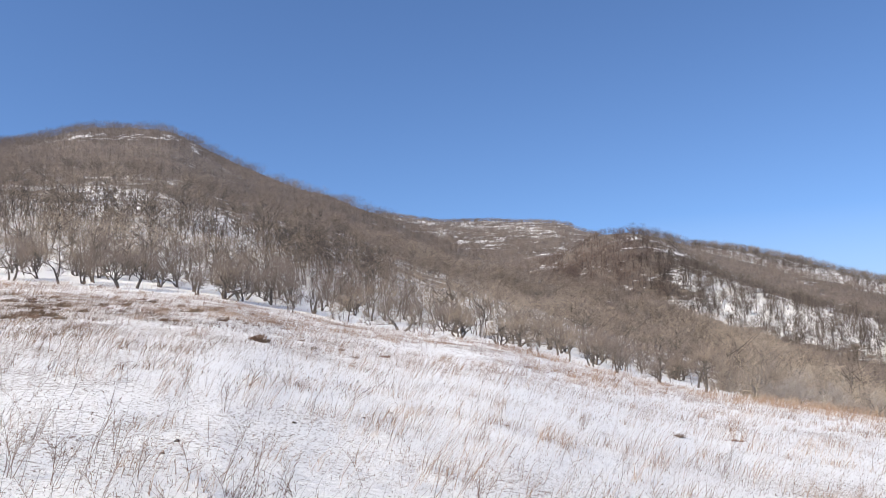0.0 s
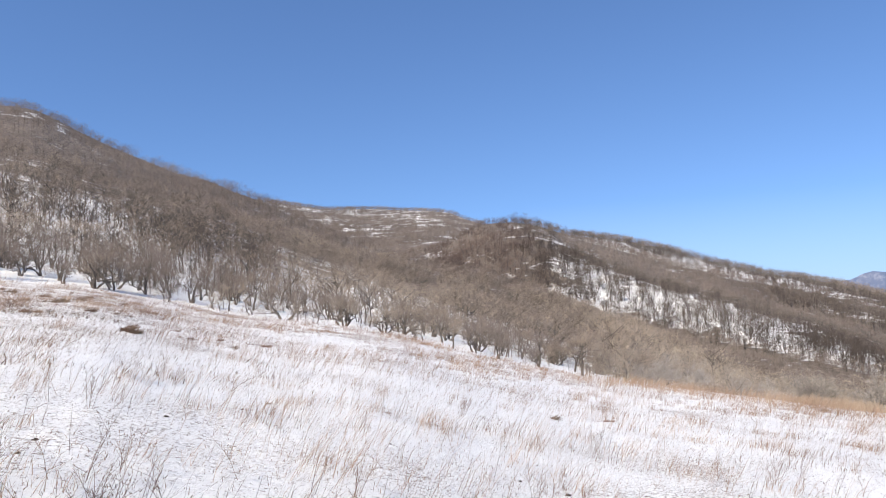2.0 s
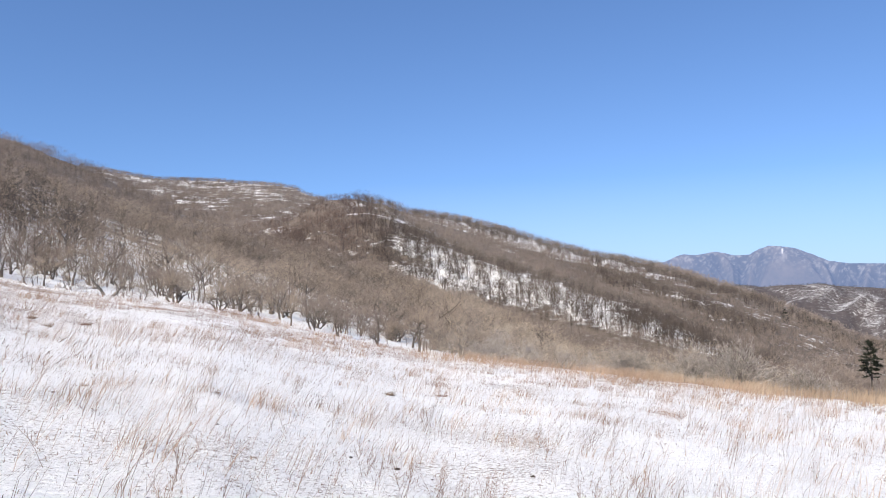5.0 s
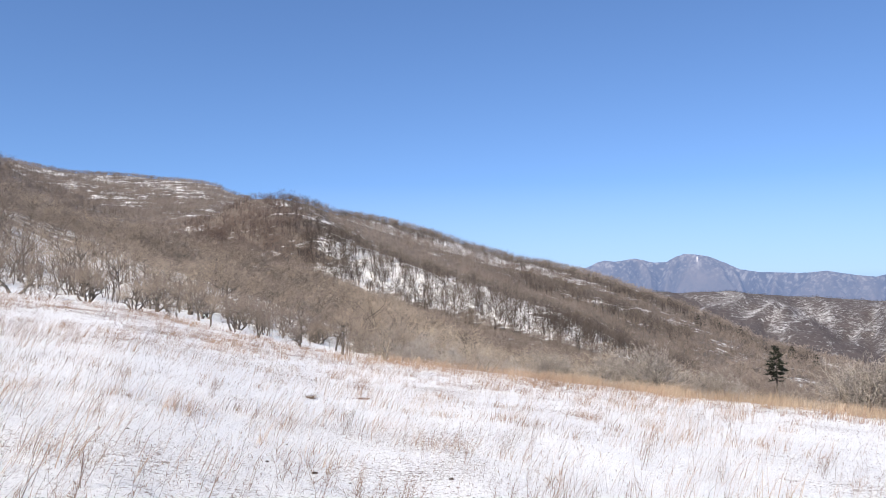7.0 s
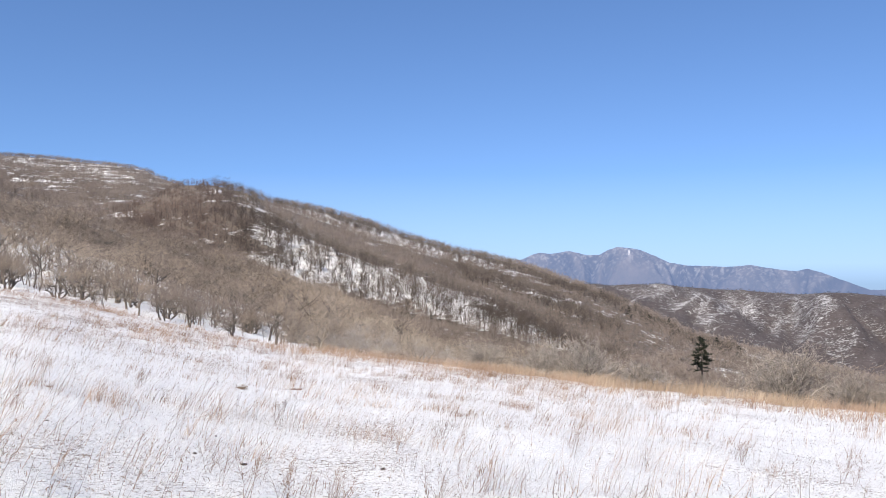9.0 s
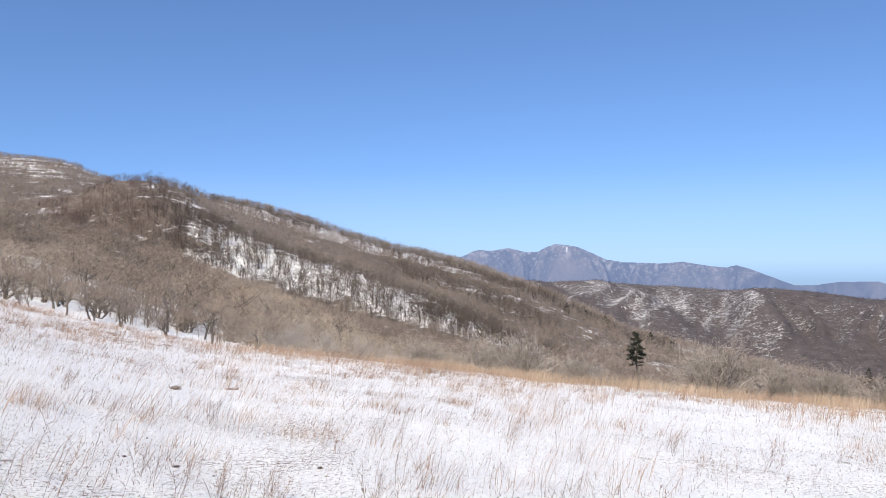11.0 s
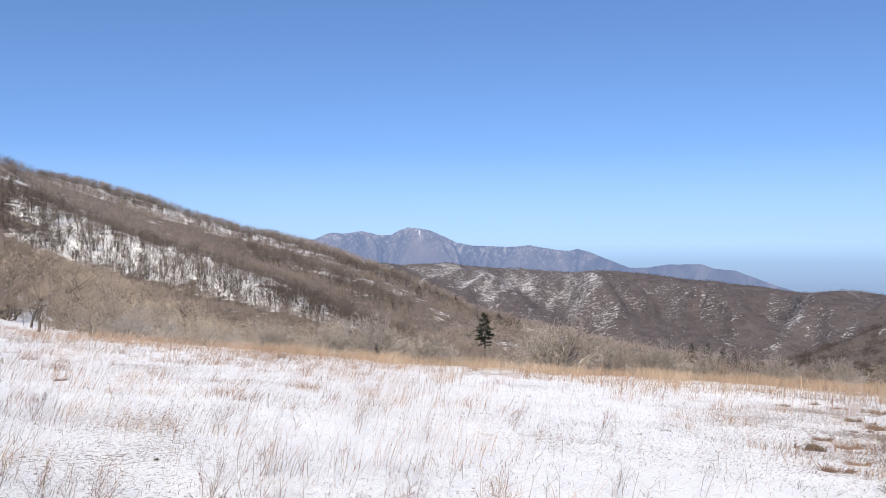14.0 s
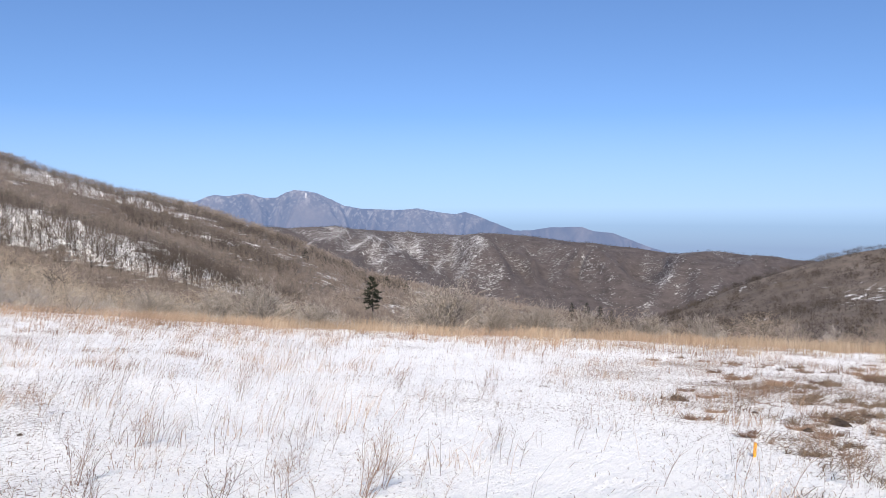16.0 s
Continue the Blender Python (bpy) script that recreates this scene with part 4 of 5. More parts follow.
def ring_area(r0, r1):
    return math.radians(130) / 2 * (r1 * r1 - r0 * r0)


def near_density(az, r, zone, s):
    edge = np.interp(az, AZ_FINE, TABLES["meadow_edge"][0], period=360)
    d = np.where(zone == 1, 0.055, np.where(zone == 2, np.where(az < 4, 0.115, 0.14), np.where((zone == 3) | ((zone == 4) & (s < 0.4) & (az > 10)), np.where(az < 4, 0.085, 0.10), 0)))
    return d * (r > edge + np.where((az > -8) & (az < 20), 12, 8)) * np.clip((29 - az) / 6, 0, 1) / 0.15


def brush_density(az, r, zone, s):
    edge = np.interp(az, AZ_FINE, TABLES["meadow_edge"][0], period=360)
    d = np.where((zone >= 1) & (zone <= 3), 0.05, np.where((zone == 4) & (s < 0.6), 0.03, 0))
    return d * (r > edge + 13) * (az >= 20) * np.clip((47 - az) / 5, 0, 1) / 0.06


def hollow_density(az, r, zone, s):
    edge = np.interp(az, AZ_FINE, TABLES["meadow_edge"][0], period=360)
    d = np.where((zone >= 1) & (zone <= 3), 0.9, np.where((zone == 4) & (s < 0.6), 0.6, 0))
    return d * (r > edge + 15) * np.clip((az - 42) / 5, 0, 1)


def hill_density(az, r, zone, s):
    n = fbm(r * np.sin(np.radians(az)) / 30, r * np.cos(np.radians(az)) / 30, 71)
    d = np.where((zone == 3) & (r > 140), 0.043, 0)
    d = np.where((zone == 3) & (s > 0.62) & (s < 0.79) & (az < -14), 0.05, d)
    d = np.where((zone == 4) & (s < 0.25), 0.04, d)
    d = np.where((zone == 5) & ((az < 17) | ((az > 52) & (az < 66))), np.where(az < 18.5 - 2.5 * s + 5 * (n - 0.5), np.where(az < 15.5 - 2.5 * s, 0.10, 0.07), 0.05 * (az > 52)), d)
    d = np.where((zone == 5) & (az >= 17) & (az < 52) & (s < belt_foot(az) + 0.05), 0.12, d)
    d = np.where((zone == 4) & (s >= 0.25) & (az > 12) & (az < 58), 0.09, d)
    d = np.where((zone == 5) & (az >= 40) & (az < 62) & (s > belt_foot(az)), 0.09 * np.clip((az - 40) / 5, 0, 1), d)
    return d * np.clip(0.6 + 0.9 * n, 0, 1.2) / 0.14


def belt_density(az, r, zone, s):
    d = np.where((zone == 2) & (az < -4), 0.12, 0)
    d = np.where((zone == 5) & (az > 14.5) & (az < 46) & (s > belt_foot(az)), 0.185 * np.clip((az - 13.5) / 4, 0.25, 1) * np.clip((46 - az) / 6, 0, 1), d)
    d = np.where((zone == 6) & (s > 0.53) & (s < 0.80) & (az > 17) & (az < 52), 0.06, d)
    d = np.where((zone == 6) & (s > 0.20) & (s < 0.36) & (np.abs(az - 38) < 6), 0.10, d)
    d = np.where((zone == 6) & (s < 0.9) & (np.abs(az - 16.6 + 1.5 * s) < 1.6), 0.045, d)
    return d / 0.17


def ridge_density(az, r, zone, s):
    n = fbm(r * np.sin(np.radians(az)) / 40, r * np.cos(np.radians(az)) / 40, 73)
    strip = ((s > 0.54) & (s < 0.80) & (az > 17)) | ((np.abs(az - 16.6 + 1.5 * s) < 1.6) & (s < 0.9)) | ((s > 0.22) & (s < 0.34) & (np.abs(az - 38) < 4))
    d = np.where(zone == 6, np.where(strip, np.where(az < 17, 0.05, 0.014), np.where(az < 20, 0.10, 0.085)), 0)
    d = np.where((zone == 7) & (s < 0.1), 0.03, d)
    d = np.where((zone == 8) & (az < 18), 0.065, d)
    return d * (az < 66) * np.clip(0.5 + n, 0, 1.3) / 0.13


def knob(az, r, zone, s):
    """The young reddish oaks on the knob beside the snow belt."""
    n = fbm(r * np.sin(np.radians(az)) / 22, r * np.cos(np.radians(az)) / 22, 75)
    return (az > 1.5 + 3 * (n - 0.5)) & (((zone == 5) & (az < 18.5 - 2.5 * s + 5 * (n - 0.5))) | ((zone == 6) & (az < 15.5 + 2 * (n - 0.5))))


def outside_knob(density):
    return lambda *spot: density(*spot) * ~knob(*spot)


def on_knob(density):
    return lambda *spot: density(*spot) * knob(*spot)


def edge_density(az, r, zone, s):
    edge = np.interp(az, AZ_FINE, TABLES["meadow_edge"][0], period=360)
    n = fbm(r * np.sin(np.radians(az)) / 4, r * np.cos(np.radians(az)) / 4, 76)
    return np.clip((r - edge + 1) / 9, 0, 1) * (r < edge + 20) * (az > -16) * (az < 24) * np.clip(n * 3 - 0.9, 0, 1)


def upland_density(az, r, zone, s):
    x, y = r * np.sin(np.radians(az)), r * np.cos(np.radians(az))
    g = fbm(x / 60 + 7, y / 60, 41)
    d = np.where(((zone == 8) | ((zone == 7) & (s > 0.5))) & (az >= 30), 1.0, 0)
    return d * np.clip(1.35 - 2.6 * (g - 0.35), 0.1, 1) * np.where(s > 0.93, 1.0, 0.45)


def dusk_density(az, r, zone, s):
    n = fbm(r * np.sin(np.radians(az)) / 25, r * np.cos(np.radians(az)) / 25, 77)
    up = np.where(zone == 5, s - 1, s)
    clearing = np.exp(-(((az - 84.6) / 2.4) ** 2)) * np.exp(-(((up + 0.04) / 0.22) ** 2))
    return ((zone == 5) | (zone == 6) | ((zone == 7) & (s < 0.1))) * (az >= 64) * (1 - 0.6 * clearing) * np.clip(0.3 + 1.3 * n, 0, 1)


near_protos = [wood_prototype(100 + i, 4.6, 4.6, 1 + i % 3, 12, 155, 0.0165, 0.07, 0.75, 0.36, 0.35, 0.2) for i in range(6)]
build_wood("scrub_wood", "dense leafless scrub oak wood above snow", scatter(1, 52, 175, int(ring_area(52, 175) * 0.15), near_density), near_protos, [M_BARK, M_TWIG])
brush_protos = [wood_prototype(150 + i, 3.3 if i < 3 else 2.3, 5.2, 3, 8, 380, 0.011, 0.045, 0.75, 0.1, 0.3) for i in range(5)]
build_wood("brush", "leafless tan brush with pale limbs below the meadow", scatter(5, 45, 150, int(ring_area(45, 150) * 0.06), brush_density), brush_protos, [M_PALE_BARK, M_TWIG_TAN])
build_wood("brush", "greyish leafless brush in the hollow below the brow", scatter(8, 48, 150, int(ring_area(48, 150) * 0.045), hollow_density), brush_protos, [M_TAN_BARK, M_TWIG], (0.55, 0.95))
edge_protos = [wood_prototype(170 + i, 1.5, 1.7, 3, 4, 44, 0.012, 0.018, 0.55, 0.12, 0.5) for i in range(4)]
build_wood("undergrowth", "thin leafless undergrowth at the edge of the scrub", scatter(9, 36, 110, int(ring_area(36, 110) * 0.26), edge_density), edge_protos, [M_BARK, M_TWIG], (0.45, 1.0))
belt_protos = [wood_prototype(250 + i, 4.8, 4.2, 1 + i % 3, 7, 62, 0.042, 0.08, 0.95, 0.3, 0.6, 0.16) for i in range(6)]
build_wood("slope_wood", "dark bare trunks standing in deep snow", scatter(6, 80, 540, int(ring_area(80, 540) * 0.185), belt_density), belt_protos, [M_DARK_BARK, M_TWIG_BELT])
hill_protos = [wood_prototype(200 + i, 4.2, 4.8, 1, 2, 66, 0.038, 0.06, 1.05, 0.2, 0.6) for i in range(6)]
build_wood("hill_wood", "leafless brown wood on the hillsides", scatter(2, 130, 470, int(ring_area(130, 470) * 0.14), outside_knob(hill_density)), hill_protos, [M_BARK, M_TWIG_FAR])
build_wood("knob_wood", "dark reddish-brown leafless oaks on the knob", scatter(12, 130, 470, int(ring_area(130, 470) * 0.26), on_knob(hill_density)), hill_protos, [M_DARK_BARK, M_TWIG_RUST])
ridge_protos = [wood_prototype(300 + i, 3.7, 5.0, 1, 0, 19, 0.085, 0.08, 1.3, 0.2) for i in range(6)]
build_wood("ridge_wood", "leafless brown wood along the ridges", scatter(3, 200, 1000, int(ring_area(200, 1000) * 0.098), outside_knob(ridge_density), -6.0, 92.0), ridge_protos, [M_BARK, M_TWIG_FAR])
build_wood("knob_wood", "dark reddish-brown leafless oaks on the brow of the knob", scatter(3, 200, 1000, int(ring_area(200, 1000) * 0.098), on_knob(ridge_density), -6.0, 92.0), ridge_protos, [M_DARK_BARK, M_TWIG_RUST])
dusk_protos = [wood_prototype(350 + i, 3.2, 4.6, 1, 0, 38, 0.075, 0.07, 0.95, 0.12, 0.5) for i in range(5)]
build_wood("dark_wood", "dark brown leafless brush on the facing hill, shade in its colour", scatter(7, 110, 430, int(ring_area(110, 430) * 0.06 * 0.23), dusk_density, 62.0, 92.0), dusk_protos, [M_BARK, M_TWIG_SHADED], (0.55, 0.95))
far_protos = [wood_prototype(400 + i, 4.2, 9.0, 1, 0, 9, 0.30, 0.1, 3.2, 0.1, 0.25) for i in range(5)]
build_wood("far_wood", "distant leafless woods on the far slopes, haze in their tint", scatter(4, 800, 1900, 11000, upland_density, 30.0, 92.0), far_protos, [M_BARK, M_TWIG_HAZED], (0.5, 0.85))

# ---- conifers ----


def conifer(name, label, seed, tall, wide, bare, tiers):
    """A dark pine: a straight trunk, uneven whorls of branches and needle sprays along them."""
    rng = random.Random(seed)
    root = new(name)
    st = Strands()
    st.tube([(0, 0, -0.3), (0.05, 0, tall * 0.5), (0, 0.04, tall)], [tall * 0.017, tall * 0.011, 0.012], 6)
    v, f = st.arrays()
    part("trunk", mesh_of("trunk", v, f, [M_BARK]), root)
    needles = Strands()
    for k in range(tiers):
        f = k / (tiers - 1)
        z = tall * (bare + (0.97 - bare) * f + rng.uniform(-0.02, 0.02))
        reach = wide * 0.5 * (math.sin(math.pi * min(0.25 + 0.75 * f, 1)) ** 0.8 * 0.9 + 0.12) * rng.uniform(0.55, 1.25)
        wood = Strands()
        turn = rng.uniform(0, 6.28)
        for b in range(rng.randint(4, 6)):
            a = turn + b * 2 * math.pi / 5 + rng.uniform(-0.3, 0.3)
            length = reach * rng.uniform(0.6, 1.15)
            d = Vector((math.cos(a), math.sin(a), rng.uniform(-0.12, 0.22)))
            base = z + rng.uniform(-0.035, 0.035) * tall
            p0, p1 = Vector((0, 0, base)), Vector((0, 0, base)) + d * length
            wood.tube([p0, p0.lerp(p1, 0.5) + Vector((0, 0, 0.05 * length)), p1], [0.03, 0.02, 0.008], 3)
            for n in range(int(46 * length / (wide * 0.5)) + 14):
                g = rng.uniform(0.25, 1.0)
                s0 = p0.lerp(p1, g)
                e = s0 + Vector((rng.gauss(0, 0.20), rng.gauss(0, 0.20), rng.gauss(0.1, 0.16))) + d * 0.16
                needles.blade(s0, e, rng.uniform(0.03, 0.055), rng)
        v, f2 = wood.arrays()
        part("branch", mesh_of("branch", v, f2, [M_BARK]), root)
    v, f = needles.arrays()
    part("foliage", mesh_of("foliage", v, f, [M_NEEDLE]), root)
    return tagged(root, label, "pine", "pines")


pine = conifer("pine_tree", "dark green pine standing alone among bare brush", 11, 8.0, 2.4, 0.55, 10)
place(pine, 49.55, 91, 1.0, 20)
for az, r, size, turn in ((48.5, 81, 0.86, 40), (49.9, 79, 0.94, 190), (51.3, 83, 0.8, 300)):
    place(DOMES[1], az, r, size, turn)
far_pine = conifer("pine_tree", "small dark pine on a wooded slope", 12, 6.0, 3.4, 0.15, 9)
for az, r, size in ((44.6, 330, 0.9), (46.0, 345, 0.8), (47.4, 360, 0.95), (50.6, 300, 0.9), (52.1, 290, 0.8), (64.5, 330, 1.2), (65.6, 340, 1.35),
                    (66.6, 350, 1.2), (67.4, 345, 1.0), (42.6, 400, 0.8), (55.8, 300, 0.8)):
    place(far_pine, az, r, size, az * 37 % 360)

# ---- grass, weeds and litter on the meadow ----


M_MAT = twig_material("matted_blades", [(0.05, (0.075, 0.053, 0.04)), (0.45, (0.175, 0.128, 0.094)), (0.95, (0.40, 0.31, 0.235))], 0.9, 0.55)


def ribbons(seed, x, y, tall, half, lean, spread, mat, name, label, bend=0.35, low=False):
    """Dry stalks as narrow three-sided ribbons, bent with the wind. One object."""
    g = np.random.default_rng(seed)
    n = len(x)
    z = height(x, y)
    h = tall * g.uniform(0.55, 1.25, n) * (0.55 + 0.9 * fbm(x / 1.7, y / 1.7, seed))
    lx = lean[0] * h + g.normal(0, spread, n) * h
    ly = lean[1] * h + g.normal(0, spread, n) * h
    a = g.uniform(0, math.pi, n)
    w = half * g.uniform(0.7, 1.4, n)
    sx, sy = np.cos(a) * w, np.sin(a) * w
    b = np.stack([x, y, z - 0.03], -1)
    m = np.stack([x + lx * bend, y + ly * bend, z + h * 0.55], -1)
    t = np.stack([x + lx, y + ly, z + h * np.where(low, 0.6, 1.0)], -1)
    s = np.stack([sx, sy, np.zeros(n)], -1)
    verts = np.stack([b - s, b + s, m - s * 0.7, m + s * 0.7, t], 1).reshape(-1, 3)
    k = (np.arange(n) * 5)[:, None, None]
    faces = (np.array([[0, 1, 3], [0, 3, 2], [2, 3, 4]])[None] + k).reshape(-1, 3)
    me = mesh_of(name, verts, faces, [mat])
    return tagged(new(name, me), label, "grass", kind="stuff")


def meadow_spots(seed, n, keep, r0=3.5, r1=62.0, power=1.0, az0=-38.0, az1=92.0):
    g = np.random.default_rng(seed)
    az = g.uniform(az0, az1, n)
    r = r0 + (r1 - r0) * g.random(n) ** power
    x, y = r * np.sin(np.radians(az)), r * np.cos(np.radians(az))
    edge = np.interp(az, AZ_FINE, TABLES["meadow_edge"][0], period=360)
    ok = (g.random(n) < keep(az, r, x, y, edge)) & (r < edge + 6)
    return x[ok], y[ok], az[ok], r[ok], edge[ok]


def clumped(x, y, az, seed, each, radius):
    """Several stalks round each spot."""
    g = np.random.default_rng(seed)
    x, y = np.repeat(x, each), np.repeat(y, each)
    return x + g.normal(0, radius, len(x)), y + g.normal(0, radius, len(y))


WIND = (0.72, 0.06)


def bare_drift(az, r):
    """A smooth drift with hardly a stalk in it."""
    return 1 - 0.92 * np.exp(-(((az - 63) / 10) ** 2)) * np.exp(-(((r - 8) / 3.2) ** 2))


def rough_ground(az, r, x, y):
    """Where the dead grass lies matted: streaks at both ends of the meadow."""
    left = np.exp(-(((az + 27) / 17) ** 2)) * np.exp(-(((r - 28) / 12) ** 2))
    right = np.exp(-(((az - 87) / 14) ** 2)) * np.exp(-(((r - 14.5) / 8.5) ** 2))
    return np.maximum(left * np.clip((fbm(x / 1.5, y / 1.2, 36) - 0.51) * 12, 0, 1), right * np.clip((fbm(x / 0.8, y / 0.45, 37) - 0.555) * 10, 0, 1))


# single stalks, thick in patches
x, y, az, r, edge = meadow_spots(11, 76000, lambda az, r, x, y, e: np.clip((0.45 * fbm(x / 4, y / 4, 51) + 0.55 * fbm(x / 0.7, y / 0.7, 62) - 0.52) * 9, 0.03 + 0.16 * np.clip((az - 56) / 16, 0, 1) * np.clip((r - 8) / 4, 0, 1), 1) * np.clip(1.0 - (az - 5) / 70, 0.38, 1) * (r < e) * bare_drift(az, r) * np.clip(0.45 + (r - 9) / 12, 0.45, 1), power=0.72)
ribbons(21, x, y, 0.30, 0.0014 + 0.00009 * r, WIND, 0.42, M_WEED, "thin_grass", "thin dry brown stalks standing in the snow")
# long dark stalks close by, bent over by the wind
x, y, az, r, edge = meadow_spots(31, 15000, lambda az, r, x, y, e: np.clip((fbm(x / 1.6, y / 1.6, 61) - 0.42) * 5, 0.08, 1) * np.clip(1.1 - (az + 30) / 60, 0.10, 1) * bare_drift(az, r) * np.clip((15 - r) / 5, 0.04, 1), 3.6, 22.0, 1.0)
ribbons(33, x, y, 0.40, 0.0014 + 0.00007 * r, WIND, 0.36, M_STALK, "dark_stalks", "long thin grey-brown stalks leaning with the wind", 0.3)
# patches of reddish grass, all bowed one way
x, y, az, r, edge = meadow_spots(41, 60000, lambda az, r, x, y, e: np.clip((fbm(x / 3.6, y / 2.4, 81) - 0.545) * 12, 0, 1) * np.clip((fbm(x / 0.7, y / 0.7, 82) - 0.36) * 4, 0.1, 1) * np.clip(1.15 - (az - 5) / 75, 0.25, 1) * bare_drift(az, r) * (r < e), 7.0, 46.0, 0.85, -38.0, 80.0)
ribbons(42, x, y, 0.40, 0.0018 + 0.0001 * r, (0.78, 0.05), 0.26, M_GRASS, "bowed_grass", "patches of reddish dry grass bowed by the wind", 0.4)
# tufts of tan grass
x, y, az, r, edge = meadow_spots(12, 2700, lambda az, r, x, y, e: np.clip((fbm(x / 4 + 3, y / 4, 53) - 0.44) * 5.0, 0.06 + 0.6 * np.clip((az - 66) / 12, 0, 1) * (r > 9) * (fbm(x / 1.2, y / 1.2, 54) > 0.5), 1) * (r < e) * bare_drift(az, r) * np.clip(0.3 + (r - 9) / 12, 0.3, 1), power=0.75)
cx, cy = clumped(x, y, az, 22, 26, 0.17)
cr = np.hypot(cx, cy)
ribbons(23, cx, cy, 0.21, 0.0019 + 0.00011 * cr, WIND, 0.55, M_GRASS, "tufted_grass", "tufts of dry tan grass poking through the snow")
# matted dead grass
x, y, az, r, edge = meadow_spots(17, 52000, lambda az, r, x, y, e: rough_ground(az, r, x, y) * (az < 20) * (r < e), 13.0, 52.0, 1.0, -38.0, 0.0)
ribbons(28, x, y, 0.14, 0.007, (1.1, 0.1), 1.3, M_MAT, "matted_grass", "matted brown dead grass lying in streaks", 0.4, True)
x, y, az, r, edge = meadow_spots(18, 46000, lambda az, r, x, y, e: rough_ground(az, r, x, y) * (r < e), 7.0, 34.0, 1.0, 62.0, 92.0)
ribbons(29, x, y, 0.12, 0.0045, (0.7, -0.8), 1.3, M_MAT, "matted_grass", "matted brown dead grass lying in streaks", 0.4, True)
# short stubble close by
x, y, az, r, edge = meadow_spots(13, 42000, lambda az, r, x, y, e: np.clip((fbm(x / 2.2, y / 2.2, 55) - 0.36) * 3, 0.05, 1) * np.clip(1.1 - az / 60, 0.45, 1) * bare_drift(az, r) * (r < e), 3.5, 34.0, 0.8)
ribbons(24, x, y, 0.06, 0.0025 + 0.0001 * r, (0.6, 0.1), 0.9, M_WEED, "stubble", "short dry stubble in thin snow")
# fallen leaves, seed heads and bits of stalk on the snow
x, y, az, r, edge = meadow_spots(16, 110000, lambda az, r, x, y, e: np.clip((fbm(x / 3.1, y / 3.1, 58) - 0.34) * 2.4, 0.12, 1) * bare_drift(az, r) * (r < e), 3.5, 42.0, 0.85)
g = np.random.default_rng(27)
z = height(x, y)
turn, size = g.uniform(0, 2 * math.pi, len(x)), g.uniform(0.0015, 0.006, len(x)) + 0.00045 * r
o = np.stack([x, y, z + 0.008], -1)
far_end = np.stack([np.cos(turn), np.sin(turn), g.uniform(0.0, 0.9, len(x))], -1) * (size * g.uniform(1.5, 4, len(x)))[:, None]
wide_end = np.stack([-np.sin(turn), np.cos(turn), g.uniform(-0.8, 0.8, len(x))], -1) * (size * 0.6)[:, None]
tagged(new("leaf_litter", mesh_of("leaf_litter", np.stack([o - wide_end, o + wide_end, o + far_end], 1).reshape(-1, 3),
                                  np.arange(len(x) * 3).reshape(-1, 3), [M_STALK])), "bits of dead leaf and stalk scattered on snow", "litter", kind="stuff")
# reddish grass before the trees
x, y, az, r, edge = meadow_spots(14, 120000, lambda az, r, x, y, e: np.clip((fbm(x / 5, y / 4, 57) - 0.45) * 6, 0, 1) * np.clip(1.2 - np.abs(r - e + 4) / 7.0, 0, 1), 26.0, 66.0, 1.0, -38.0, 92.0)
ribbons(25, x, y, 0.42, 0.0065, WIND, 0.35, M_GRASS, "edge_grass", "reddish dry grass along the foot of the trees")
# the golden band along the brow
x, y, az, r, edge = meadow_spots(15, 330000, lambda az, r, x, y, e: np.clip((az - 16) / 26, 0, 1) * np.clip((fbm(x / 4, y / 4, 59) - 0.36) * 4.0, 0.12, 1) * np.clip((fbm(x / 0.8, y / 0.8, 63) - 0.36) * 4.5, 0.12, 1) * np.where(r < e, np.clip(1 - (e - r) / (0.5 + 26.0 * fbm(x / 1.6, y / 1.6, 60) ** 2.6), 0, 1), 0.5 * np.clip(1 - (r - e) / 2.5, 0, 1)), 27.0, 54.0, 1.0, 10.0, 92.0)
ribbons(26, x, y, 0.47, 0.008, (0.24, 0.02), 0.24, M_GOLD, "golden_grass", "tall golden grass along the brow of the meadow")


